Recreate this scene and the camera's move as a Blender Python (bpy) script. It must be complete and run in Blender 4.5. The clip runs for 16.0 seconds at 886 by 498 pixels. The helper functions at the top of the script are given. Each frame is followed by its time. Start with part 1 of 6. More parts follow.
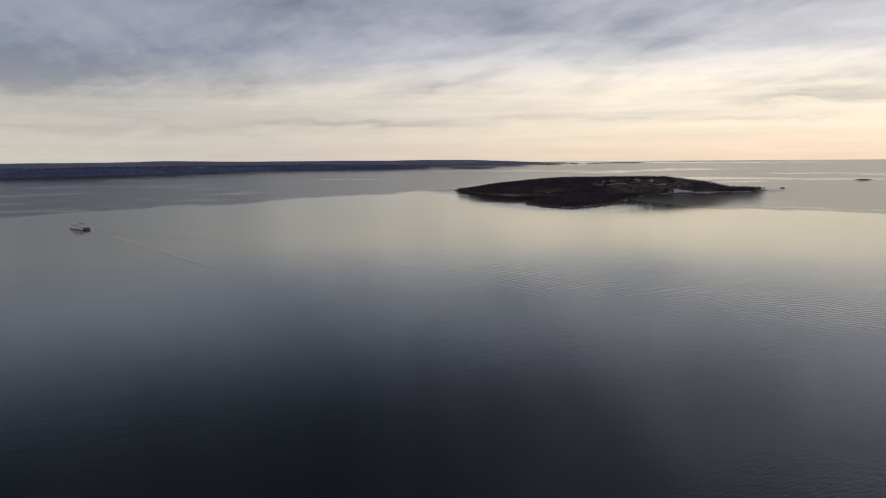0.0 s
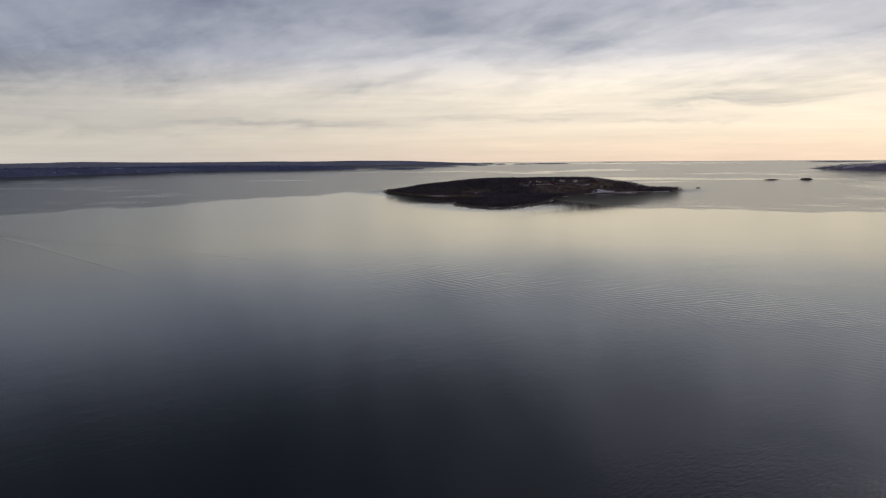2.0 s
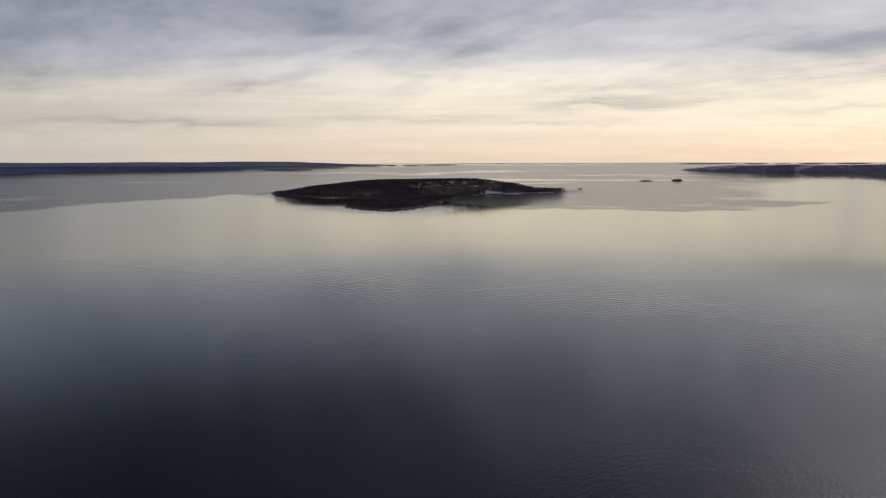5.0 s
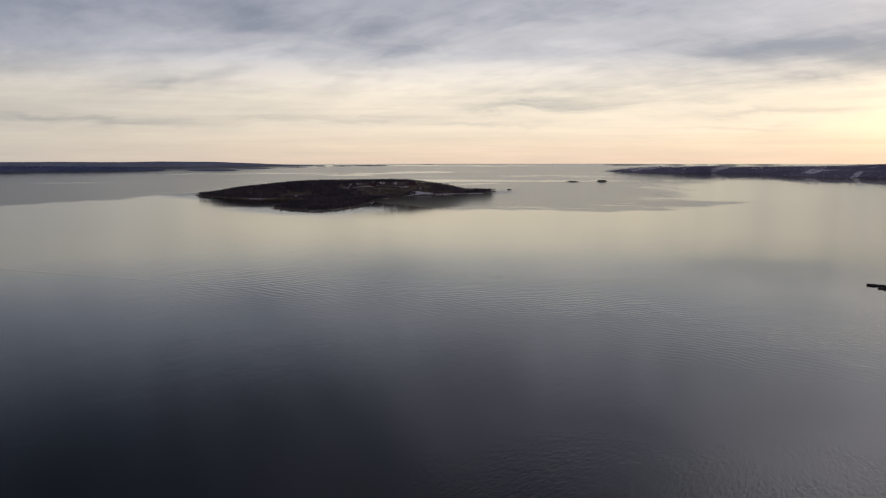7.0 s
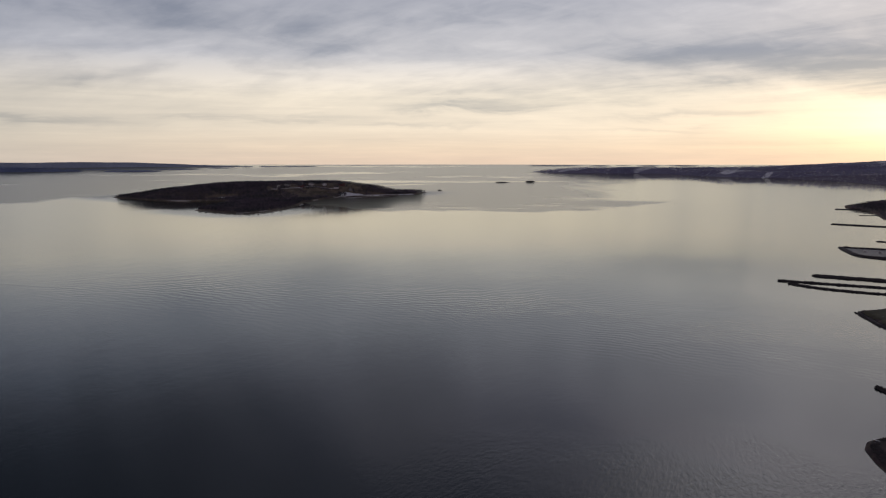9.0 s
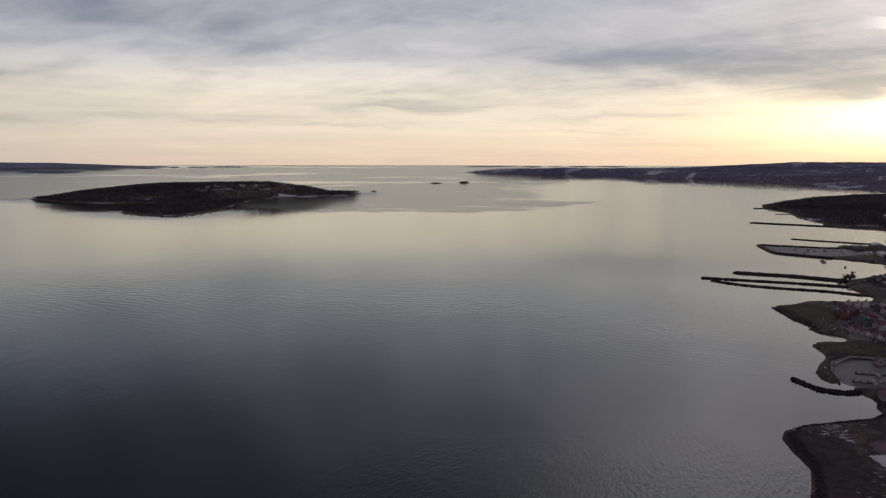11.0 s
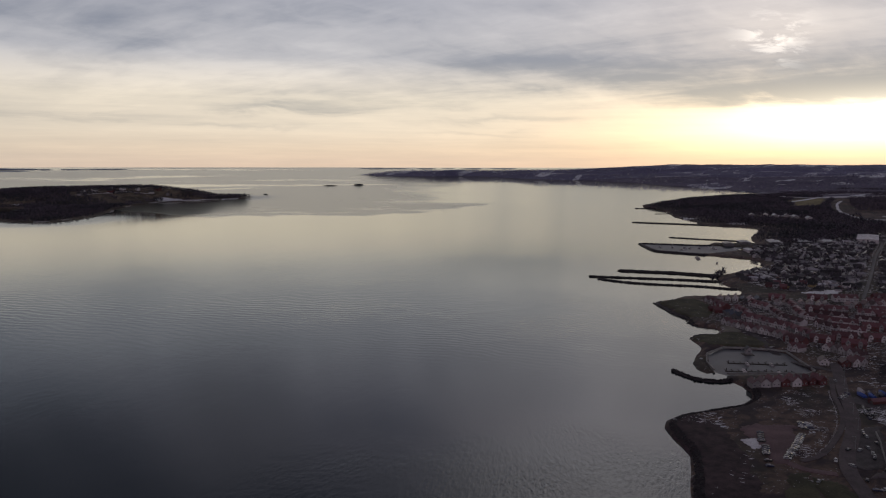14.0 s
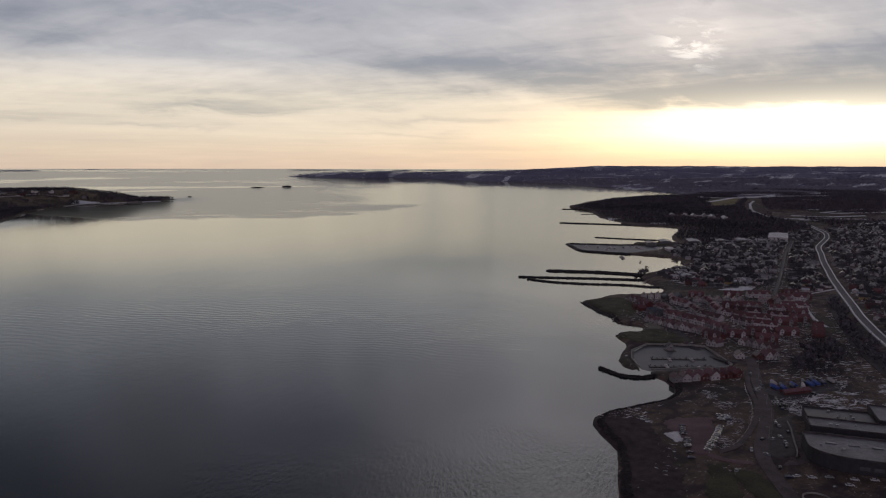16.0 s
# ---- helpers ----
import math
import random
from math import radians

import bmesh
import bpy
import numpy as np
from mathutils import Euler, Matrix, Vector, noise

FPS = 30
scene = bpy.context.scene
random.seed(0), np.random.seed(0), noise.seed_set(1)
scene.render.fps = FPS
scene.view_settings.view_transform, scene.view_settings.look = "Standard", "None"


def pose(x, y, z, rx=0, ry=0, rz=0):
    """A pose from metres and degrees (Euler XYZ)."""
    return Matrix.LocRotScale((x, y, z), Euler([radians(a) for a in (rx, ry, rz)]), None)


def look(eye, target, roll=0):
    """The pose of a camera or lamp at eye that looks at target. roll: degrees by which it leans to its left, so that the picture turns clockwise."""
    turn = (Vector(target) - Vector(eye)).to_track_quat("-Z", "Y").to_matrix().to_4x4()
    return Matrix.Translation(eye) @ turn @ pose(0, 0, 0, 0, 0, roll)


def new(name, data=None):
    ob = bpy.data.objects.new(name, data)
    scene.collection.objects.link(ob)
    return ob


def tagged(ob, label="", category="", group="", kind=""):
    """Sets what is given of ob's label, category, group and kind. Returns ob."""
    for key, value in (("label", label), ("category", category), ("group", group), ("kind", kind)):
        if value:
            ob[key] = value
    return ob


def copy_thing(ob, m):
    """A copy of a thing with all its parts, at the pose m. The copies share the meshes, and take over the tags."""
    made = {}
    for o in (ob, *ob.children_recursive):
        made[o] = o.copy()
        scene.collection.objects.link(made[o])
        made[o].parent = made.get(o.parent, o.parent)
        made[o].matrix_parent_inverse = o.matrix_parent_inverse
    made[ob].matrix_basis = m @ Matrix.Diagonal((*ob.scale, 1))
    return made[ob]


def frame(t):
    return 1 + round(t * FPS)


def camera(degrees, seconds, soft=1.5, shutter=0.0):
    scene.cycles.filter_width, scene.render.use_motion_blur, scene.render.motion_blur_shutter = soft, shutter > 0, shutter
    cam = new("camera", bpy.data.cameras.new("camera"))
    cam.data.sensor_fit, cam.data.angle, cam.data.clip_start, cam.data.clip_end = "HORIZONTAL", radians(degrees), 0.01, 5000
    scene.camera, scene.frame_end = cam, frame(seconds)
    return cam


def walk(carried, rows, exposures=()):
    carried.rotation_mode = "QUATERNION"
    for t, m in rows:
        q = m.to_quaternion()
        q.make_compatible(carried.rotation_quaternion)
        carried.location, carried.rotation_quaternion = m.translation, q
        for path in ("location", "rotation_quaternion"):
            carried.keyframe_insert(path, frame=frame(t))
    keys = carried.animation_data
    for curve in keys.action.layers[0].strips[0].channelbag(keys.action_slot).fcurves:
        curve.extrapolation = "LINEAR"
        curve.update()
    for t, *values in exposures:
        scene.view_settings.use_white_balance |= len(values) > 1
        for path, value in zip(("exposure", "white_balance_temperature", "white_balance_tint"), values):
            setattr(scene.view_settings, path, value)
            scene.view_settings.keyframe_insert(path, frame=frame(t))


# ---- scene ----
# ---------------------------------------------------------------- camera
cam = camera(64.79, 16.0, soft=1.2)
EYE = 120.0
PLAN = 1.3            # metres to one unit of the plan that all places below are given in
ROWS = [
    (0.0, 0.0, -7.317, 0.464), (0.5, -1.418, -7.320, 0.468), (1.0, -2.874, -7.319, 0.470),
    (1.5, -4.344, -7.317, 0.460), (2.0, -5.857, -7.317, 0.433), (2.5, -7.344, -7.319, 0.400),
    (3.0, -8.847, -7.316, 0.368), (3.5, -10.354, -7.310, 0.345), (4.0, -11.851, -7.298, 0.330),
    (6.5, -19.12, -7.288, 0.070), (7.0, -20.513, -7.275, 0.050), (7.5, -21.943, -7.260, 0.036),
    (8.0, -23.356, -7.248, 0.028), (8.5, -24.791, -7.241, 0.018), (9.0, -26.22, -7.232, -0.008),
    (11.5, -32.977, -7.165, -0.086), (12.0, -34.416, -7.128, -0.084), (12.5, -35.84, -7.104, -0.092),
    (13.0, -37.286, -7.081, -0.104), (13.5, -38.733, -7.055, -0.110), (14.0, -40.185, -7.030, -0.112),
    (14.5, -41.614, -7.008, -0.121), (15.0, -43.058, -6.990, -0.136), (15.5, -44.471, -6.963, -0.150),
    (16.0, -45.88, -6.926, -0.157),
]
walk(cam, [(t, pose(-0.171 * t * PLAN, -0.132 * t * PLAN, (EYE + 0.651 * t) * PLAN, 0, 0, yaw) @ pose(0, 0, 0, 90 + pitch) @ pose(0, 0, 0, 0, 0, -roll))
           for t, yaw, pitch, roll in ROWS],
     exposures=[(0.0, 0.18, 6500, 14.8), (4.0, 0.12, 6500, 14.8), (8.0, 0.04, 6500, 14.8), (12.0, -0.06, 6500, 14.8), (16.0, -0.13, 6500, 14.8)])

# ---------------------------------------------------------------- node helpers


class Tree:
    """Short hands for building a node tree."""

    def __init__(self, tree):
        self.t = tree
        tree.nodes.clear()

    def n(self, kind):
        return self.t.nodes.new(kind)

    def link(self, a, b):
        self.t.links.new(a, b)

    def put(self, socket, value):
        if isinstance(value, (int, float)):
            socket.default_value = value
        elif isinstance(value, tuple):
            n = len(socket.default_value)
            socket.default_value = (*value, 1.0)[:n] if len(value) < n else value[:n]
        else:
            self.link(value, socket)

    def m(self, op, a, b=0.0, c=0.0, clamp=False):
        node = self.n("ShaderNodeMath")
        node.operation, node.use_clamp = op, clamp
        for s, v in zip(node.inputs, (a, b, c)):
            self.put(s, v)
        return node.outputs[0]

    def v(self, op, a, b=(0.0, 0.0, 0.0)):
        node = self.n("ShaderNodeVectorMath")
        node.operation = op
        self.put(node.inputs[0], a)
        self.put(node.inputs[1], b)
        return node.outputs["Value"] if op in ("DOT_PRODUCT", "LENGTH") else node.outputs[0]

    def step(self, x, lo, hi, a=0.0, b=1.0):
        node = self.n("ShaderNodeMapRange")
        node.interpolation_type = "SMOOTHSTEP"
        for s, v in zip(node.inputs, (x, lo, hi, a, b)):
            self.put(s, v)
        return node.outputs[0]

    def mix(self, f, a, b, blend="MIX"):
        node = self.n("ShaderNodeMix")
        node.data_type, node.blend_type = "RGBA", blend
        self.put(node.inputs[0], f)
        self.put(node.inputs[6], a)
        self.put(node.inputs[7], b)
        return node.outputs[2]

    def ramp(self, x, stops):
        node = self.n("ShaderNodeValToRGB")
        e = node.color_ramp.elements
        while len(e) < len(stops):
            e.new(0.5)
        for el, (p, c) in zip(e, stops):
            el.position = p
            el.color = (c, c, c, 1) if isinstance(c, (int, float)) else (*c, 1)
        self.put(node.inputs[0], x)
        return node.outputs[0]

    def noise(self, vec, scale, detail=4.0, rough=0.55, distort=0.0):
        node = self.n("ShaderNodeTexNoise")
        self.put(node.inputs["Vector"], vec)
        for k, val in (("Scale", scale), ("Detail", detail), ("Roughness", rough), ("Distortion", distort)):
            self.put(node.inputs[k], val)
        return node.outputs[0]

    def xyz(self, vec):
        node = self.n("ShaderNodeSeparateXYZ")
        self.link(vec, node.inputs[0])
        return node.outputs

    def vec(self, x, y, z=0.0):
        node = self.n("ShaderNodeCombineXYZ")
        for s, v in zip(node.inputs, (x, y, z)):
            self.put(s, v)
        return node.outputs[0]


# ---------------------------------------------------------------- sky and sun
SUN_AZ, SUN_EL = 65.0, 9.5          # degrees, clockwise from +y; the sun stands behind the cloud deck


def build_world():
    world = bpy.data.worlds.new("evening_sky")
    scene.world = world
    world.use_nodes = True
    k = Tree(world.node_tree)
    out = k.n("ShaderNodeOutputWorld")
    bg = k.n("ShaderNodeBackground")
    k.link(bg.outputs[0], out.inputs[0])
    d = k.n("ShaderNodeTexCoord").outputs["Generated"]
    x, y, z = k.xyz(d)
    el = k.m("MULTIPLY", k.m("ARCSINE", z), 57.2958)
    az = k.m("MULTIPLY", k.m("ARCTAN2", x, y), 57.2958)
    # clear air behind the clouds
    sky = k.n("ShaderNodeTexSky")
    sky.sky_type, sky.sun_disc = "NISHITA", False
    sky.sun_elevation, sky.sun_rotation = radians(SUN_EL), radians(SUN_AZ)
    air = k.v("SCALE", sky.outputs[0])
    air.node.inputs["Scale"].default_value = 0.07
    # cloud deck: colour by elevation, warm towards the sun and cool away from it
    up = k.m("DIVIDE", k.m("ADD", el, 1.0), 91.0, clamp=True)
    warm = k.ramp(up, [(0.0, (0.80, 0.615, 0.47)), (0.022, (0.88, 0.73, 0.545)), (0.04, (0.93, 0.825, 0.645)),
                       (0.065, (0.92, 0.84, 0.675)), (0.10, (0.60, 0.605, 0.61)), (0.15, (0.465, 0.485, 0.53)),
                       (0.24, (0.38, 0.375, 0.45)), (0.36, (0.205, 0.205, 0.26)), (0.6, (0.085, 0.09, 0.10)), (1.0, (0.05, 0.055, 0.06))])
    cool = k.ramp(up, [(0.0, (0.54, 0.51, 0.45)), (0.03, (0.56, 0.54, 0.465)), (0.065, (0.50, 0.49, 0.45)), (0.10, (0.355, 0.385, 0.445)), (0.15, (0.24, 0.27, 0.34)),
                       (0.22, (0.054, 0.060, 0.085)), (0.40, (0.040, 0.044, 0.056)), (1.0, (0.05, 0.055, 0.065))])
    toward = k.v("DOT_PRODUCT", d, (math.sin(radians(SUN_AZ)), math.cos(radians(SUN_AZ)), 0.0))
    low, high = k.step(toward, 0.0, 0.85), k.step(toward, 0.3, 0.94)
    mixed = k.m("ADD", low, k.m("MULTIPLY", k.m("SUBTRACT", high, low), k.step(el, 10.0, 16.0)))
    deck = k.mix(mixed, cool, warm)
    # the overcast behind is even and pale
    deck = k.mix(k.step(toward, -0.15, -0.6), deck, k.ramp(up, [(0.0, (0.48, 0.42, 0.47)), (0.3, (0.44, 0.39, 0.47)), (0.7, (0.16, 0.16, 0.19)), (1.0, (0.06, 0.065, 0.075))]))
    # streaks and billows on a flat layer overhead
    h = k.m("ADD", k.m("MAXIMUM", z, 0.0), 0.26)
    flat = k.vec(k.m("DIVIDE", x, h), k.m("DIVIDE", y, h), 0.0)
    rot = k.n("ShaderNodeVectorRotate")
    rot.rotation_type = "Z_AXIS"
    k.put(rot.inputs["Vector"], flat)
    rot.inputs["Angle"].default_value = radians(25)
    big = k.noise(k.v("MULTIPLY", rot.outputs[0], (0.7, 1.0, 1.0)), 1.0, 4.0, 0.5, 0.5)
    fine = k.noise(k.v("MULTIPLY", rot.outputs[0], (0.8, 1.3, 1.0)), 3.0, 6.0, 0.55, 0.6)
    # named banks of cloud: bearing, elevation, half extents, weight; dragged out of shape by noise
    wob = k.m("MULTIPLY", k.m("SUBTRACT", big, 0.5), 9.0)
    wob2 = k.m("MULTIPLY", k.m("SUBTRACT", fine, 0.5), 2.6)
    azw = k.m("ADD", az, k.m("MULTIPLY", wob, 2.0))
    elw = k.m("ADD", el, k.m("MULTIPLY", wob2, 1.0))
    tiny = k.noise(k.v("MULTIPLY", rot.outputs[0], (0.9, 1.3, 1.0)), 8.0, 5.0, 0.6, 0.4)
    mass = k.m("ADD", k.m("MULTIPLY", k.m("SUBTRACT", big, 0.5), 1.5), k.m("ADD", k.m("MULTIPLY", k.m("SUBTRACT", fine, 0.5), 1.1), k.m("MULTIPLY", k.m("SUBTRACT", tiny, 0.5), 0.6)))
    mass = k.m("MULTIPLY", mass, k.m("MULTIPLY", k.step(el, 2.0, 7.0, 0.25, 1.0), k.step(el, 13.0, 20.0, 1.0, 3.0)))
    # thin level streaks low down, and small ragged wisps
    streak = k.noise(k.vec(k.m("MULTIPLY", az, 0.07), k.m("MULTIPLY", el, 1.5), 3.1), 1.0, 6.0, 0.65, 0.3)
    wisp = k.noise(k.v("MULTIPLY", rot.outputs[0], (0.9, 1.3, 1.0)), 8.0, 5.0, 0.65, 0.8)
    mass = k.m("ADD", mass, k.m("MULTIPLY", k.m("SUBTRACT", streak, 0.5), k.step(el, 8.0, 5.0, 0.1, 0.8)))
    mass = k.m("ADD", mass, k.m("MULTIPLY", k.m("SUBTRACT", wisp, 0.5), k.step(el, 4.0, 9.0, 0.0, 0.3)))
    for ba, be, wa, we, tilt, weight in ((-31, 7.4, 15, 2.6, -0.03, 1.0), (-8, 11.5, 12, 1.6, 0.0, 0.35), (74, 5.0, 14, 0.8, 0.0, 1.0), (66, 6.8, 24, 1.7, 0.0, 0.9), (42, 8.3, 11, 1.1, -0.05, 0.6),
                                         (88, 10.0, 16, 3.0, 0.0, 0.6), (13, 10.2, 11, 1.7, 0.0, 0.4), (38, 11.5, 12, 1.3, 0.0, 0.4), (1.6, 6.0, 4.2, 0.42, 0.24, 0.5),
                                         (29, 4.4, 7, 0.42, 0.03, 0.6), (14, 3.4, 9, 0.25, 0.0, 0.3), (-20, 2.6, 16, 0.5, 0.0, 0.3), (44, 3.5, 7, 0.28, 0.01, 0.4), (42, 2.4, 5, 0.2, 0.02, 0.3), (24, 2.9, 6, 0.22, 0.0, 0.3),
                                         (5, 7.0, 15, 1.3, 0.0, -0.4), (22, 6.6, 13, 1.0, 0.02, -0.45), (64, 9.8, 7, 1.3, 0.0, -0.35), (-12, 5.0, 13, 0.9, 0.0, -0.35), (50, 10.6, 8, 1.0, -0.05, -0.1), (-4, 2.9, 9, 0.3, 0.0, 0.4), (30, 5.6, 6, 0.4, 0.02, 0.35)):
        ca = k.m("SUBTRACT", azw, float(ba))
        ce = k.m("SUBTRACT", k.m("SUBTRACT", elw, float(be)), k.m("MULTIPLY", ca, tilt))
        ua, ue = k.m("DIVIDE", ca, float(wa)), k.m("DIVIDE", ce, float(we))
        g = k.m("POWER", 2.718, k.m("MULTIPLY", k.m("ADD", k.m("MULTIPLY", ua, ua), k.m("MULTIPLY", ue, ue)), -1.0))
        mass = k.m("ADD", mass, k.m("MULTIPLY", g, weight))
    # long drawn-out filaments that run together towards the far left
    low_h = k.m("ADD", k.m("MAXIMUM", z, 0.0), 0.10)
    drawn = k.n("ShaderNodeVectorRotate")
    drawn.rotation_type = "Z_AXIS"
    k.put(drawn.inputs["Vector"], k.vec(k.m("DIVIDE", x, low_h), k.m("DIVIDE", y, low_h), 0.0))
    drawn.inputs["Angle"].default_value = radians(-105)
    fil1 = k.noise(k.v("MULTIPLY", drawn.outputs[0], (0.42, 1.15, 1.0)), 1.0, 5.0, 0.58, 0.6)
    fil2 = k.noise(k.v("MULTIPLY", drawn.outputs[0], (1.1, 3.4, 1.0)), 1.0, 5.0, 0.62, 0.7)
    fil = k.m("ADD", k.m("MULTIPLY", k.m("SUBTRACT", fil1, 0.5), 1.7), k.m("MULTIPLY", k.m("SUBTRACT", fil2, 0.5), 0.65))
    mass = k.m("ADD", mass, k.m("MULTIPLY", fil, k.m("MULTIPLY", k.step(el, 2.5, 7.0), k.step(el, 26.0, 16.0, 0.5, 1.0))))
    dark = k.step(mass, -0.15, 1.05)
    lit = k.step(mass, 0.05, -0.6)
    # evening glow under the deck, towards the sun
    da = k.m("DIVIDE", k.m("SUBTRACT", az, SUN_AZ + 8.0), 16.0)
    de = k.m("DIVIDE", k.m("SUBTRACT", el, 2.5), 1.8)
    g = k.m("POWER", 2.718, k.m("MULTIPLY", k.m("ADD", k.m("MULTIPLY", da, da), k.m("MULTIPLY", de, de)), -1.0))
    glow = k.v("SCALE", k.mix(g, (1.0, 0.58, 0.10), (1.0, 0.84, 0.46)))
    k.put(glow.node.inputs["Scale"], k.m("MULTIPLY", g, 1.0))
    # its heart, low on the right of the sun
    fa = k.m("DIVIDE", k.m("SUBTRACT", az, SUN_AZ + 9.0), 9.5)
    fe = k.m("DIVIDE", k.m("SUBTRACT", el, 3.4), 1.45)
    fg = k.m("POWER", 2.718, k.m("MULTIPLY", k.m("ADD", k.m("MULTIPLY", fa, fa), k.m("MULTIPLY", fe, fe)), -1.0))
    col = k.mix(k.m("MULTIPLY", fg, 0.9), k.v("ADD", k.mix(0.93, air, deck), glow), (3.6, 3.0, 2.0))
    col = k.mix(k.m("MULTIPLY", lit, 0.8), col, k.v("MULTIPLY", col, (1.25, 1.23, 1.19)))
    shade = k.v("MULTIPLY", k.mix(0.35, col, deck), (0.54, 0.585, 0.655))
    col = k.mix(dark, col, shade)
    # the deck breaks into paler and darker columns higher up
    column = k.noise(k.vec(k.m("MULTIPLY", az, 0.075), k.m("MULTIPLY", el, 0.03), 7.7), 1.0, 4.0, 0.6, 0.6)
    gain = k.m("MULTIPLY", k.m("SUBTRACT", column, 0.5), k.step(el, 11.0, 16.0, 0.0, 1.0))
    col = k.v("SCALE", col)
    k.put(col.node.inputs["Scale"], k.m("ADD", 1.0, gain))
    # darkening added to the unseen sky high over the island, to dim its reflection
    ba, be = k.m("DIVIDE", k.m("SUBTRACT", az, 13.0), 15.0), k.m("DIVIDE", k.m("SUBTRACT", el, 22.0), 6.0)
    bank = k.m("POWER", 2.718, k.m("MULTIPLY", k.m("ADD", k.m("MULTIPLY", ba, ba), k.m("MULTIPLY", be, be)), -1.0))
    col = k.v("SCALE", col)
    k.put(col.node.inputs["Scale"], k.m("SUBTRACT", 1.0, k.m("MULTIPLY", bank, 0.14)))
    # bright thin cloud over the hidden sun
    ha = k.m("DIVIDE", k.m("SUBTRACT", az, SUN_AZ - 12.0), 9.5)
    he = k.m("DIVIDE", k.m("SUBTRACT", el, 27.0), 7.0)
    hg = k.m("POWER", 2.718, k.m("MULTIPLY", k.m("ADD", k.m("MULTIPLY", ha, ha), k.m("MULTIPLY", he, he)), -1.0))
    veil = k.v("SCALE", (1.0, 0.93, 0.89))
    k.put(veil.node.inputs["Scale"], k.m("MULTIPLY", hg, k.step(fine, 0.3, 0.7, 0.45, 1.5)))
    col = k.v("ADD", col, veil)
    # the veiled sun breaking through
    sd = k.v("DOT_PRODUCT", d, (math.sin(radians(SUN_AZ)) * math.cos(radians(SUN_EL)), math.cos(radians(SUN_AZ)) * math.cos(radians(SUN_EL)), math.sin(radians(SUN_EL))))
    halo = k.m("MULTIPLY", k.m("POWER", k.m("MAXIMUM", sd, 0.0), 1300.0), k.m("MULTIPLY", k.step(fine, 0.34, 0.66), k.step(tiny, 0.46, 0.60)))
    sun_c = k.v("SCALE", (1.0, 0.93, 0.78))
    k.put(sun_c.node.inputs["Scale"], k.m("MULTIPLY", halo, 0.7))
    col = k.v("ADD", col, sun_c)
    k.link(col, bg.inputs[0])
    bg.inputs[1].default_value = 1.0


build_world()
sun = new("sun", bpy.data.lights.new("sun", "SUN"))
sun.data.energy, sun.data.angle, sun.data.color = 0.01, radians(30), (1.0, 0.86, 0.68)
sd_ = (math.sin(radians(SUN_AZ)) * math.cos(radians(SUN_EL)), math.cos(radians(SUN_AZ)) * math.cos(radians(SUN_EL)), math.sin(radians(SUN_EL)))
sun.matrix_world = look((0, 0, 0), (-sd_[0], -sd_[1], -sd_[2]))

# ---------------------------------------------------------------- the lie of the land
# The far distance is drawn in, to keep it within the reach of the lens: beyond 2 km the sheet of the sea climbs gently to the line of the horizon.
H0, NEAR, RIM, CLIMB = 125.0, 1850.0, 3754.0, 0.0571


def sea_level(r):
    t = np.clip(np.asarray(r, float) - NEAR, 0, None)
    return CLIMB * np.where(t < 150, t * t / 300, t - 75)


_r = np.linspace(1.0, RIM, 6000)
_dist = H0 * _r / (H0 - sea_level(_r))       # true distance that shows at r


def warp(x, y, h=0.0):
    """Map metres to the drawn-in world."""
    x, y = np.asarray(x, float), np.asarray(y, float)
    dist = np.maximum(np.hypot(x, y), 1e-6)
    r = np.interp(dist, _dist, _r)
    return x * r / dist, y * r / dist, sea_level(r) + np.asarray(h) * r / dist


def site(x, y, h=0.0):
    """One place of the drawn-in world."""
    return tuple(float(c) for c in warp(x, y, h))


def hashed(ix, iy, seed):
    return np.modf(np.abs(np.sin(ix * 127.1 + iy * 311.7 + seed * 74.7) * 43758.5453))[0]


def vnoise(x, y, seed=0):
    ix, iy = np.floor(x), np.floor(y)
    fx, fy = x - ix, y - iy
    fx, fy = fx * fx * (3 - 2 * fx), fy * fy * (3 - 2 * fy)
    a = hashed(ix, iy, seed) * (1 - fx) + hashed(ix + 1, iy, seed) * fx
    b = hashed(ix, iy + 1, seed) * (1 - fx) + hashed(ix + 1, iy + 1, seed) * fx
    return a * (1 - fy) + b * fy


def fbm(x, y, scale, octaves=4, seed=0):
    x, y = np.asarray(x, float) / scale, np.asarray(y, float) / scale
    total, amp, norm = 0.0, 1.0, 0.0
    for o in range(octaves):
        total = total + amp * vnoise(x * 2 ** o + 17.3 * o, y * 2 ** o - 9.1 * o, seed + o)
        norm += amp
        amp *= 0.5
    return total / norm


def smooth(x, lo, hi):
    t = np.clip((x - lo) / (hi - lo), 0, 1)
    return t * t * (3 - 2 * t)


def inside_distance(poly, x, y):
    """Distance to the outline of a polygon, positive inside."""
    x, y = np.asarray(x, float), np.asarray(y, float)
    p = np.array(poly, float)
    best = np.full(x.shape, 1e18)
    odd = np.zeros(x.shape, bool)
    for (ax, ay), (bx, by) in zip(p, np.roll(p, -1, 0)):
        dx, dy = bx - ax, by - ay
        t = np.clip(((x - ax) * dx + (y - ay) * dy) / (dx * dx + dy * dy), 0, 1)
        best = np.minimum(best, (x - ax - t * dx) ** 2 + (y - ay - t * dy) ** 2)
        if dy:
            odd ^= ((ay > y) != (by > y)) & (x < ax + (y - ay) * dx / dy)
    return np.sqrt(best) * np.where(odd, 1, -1)


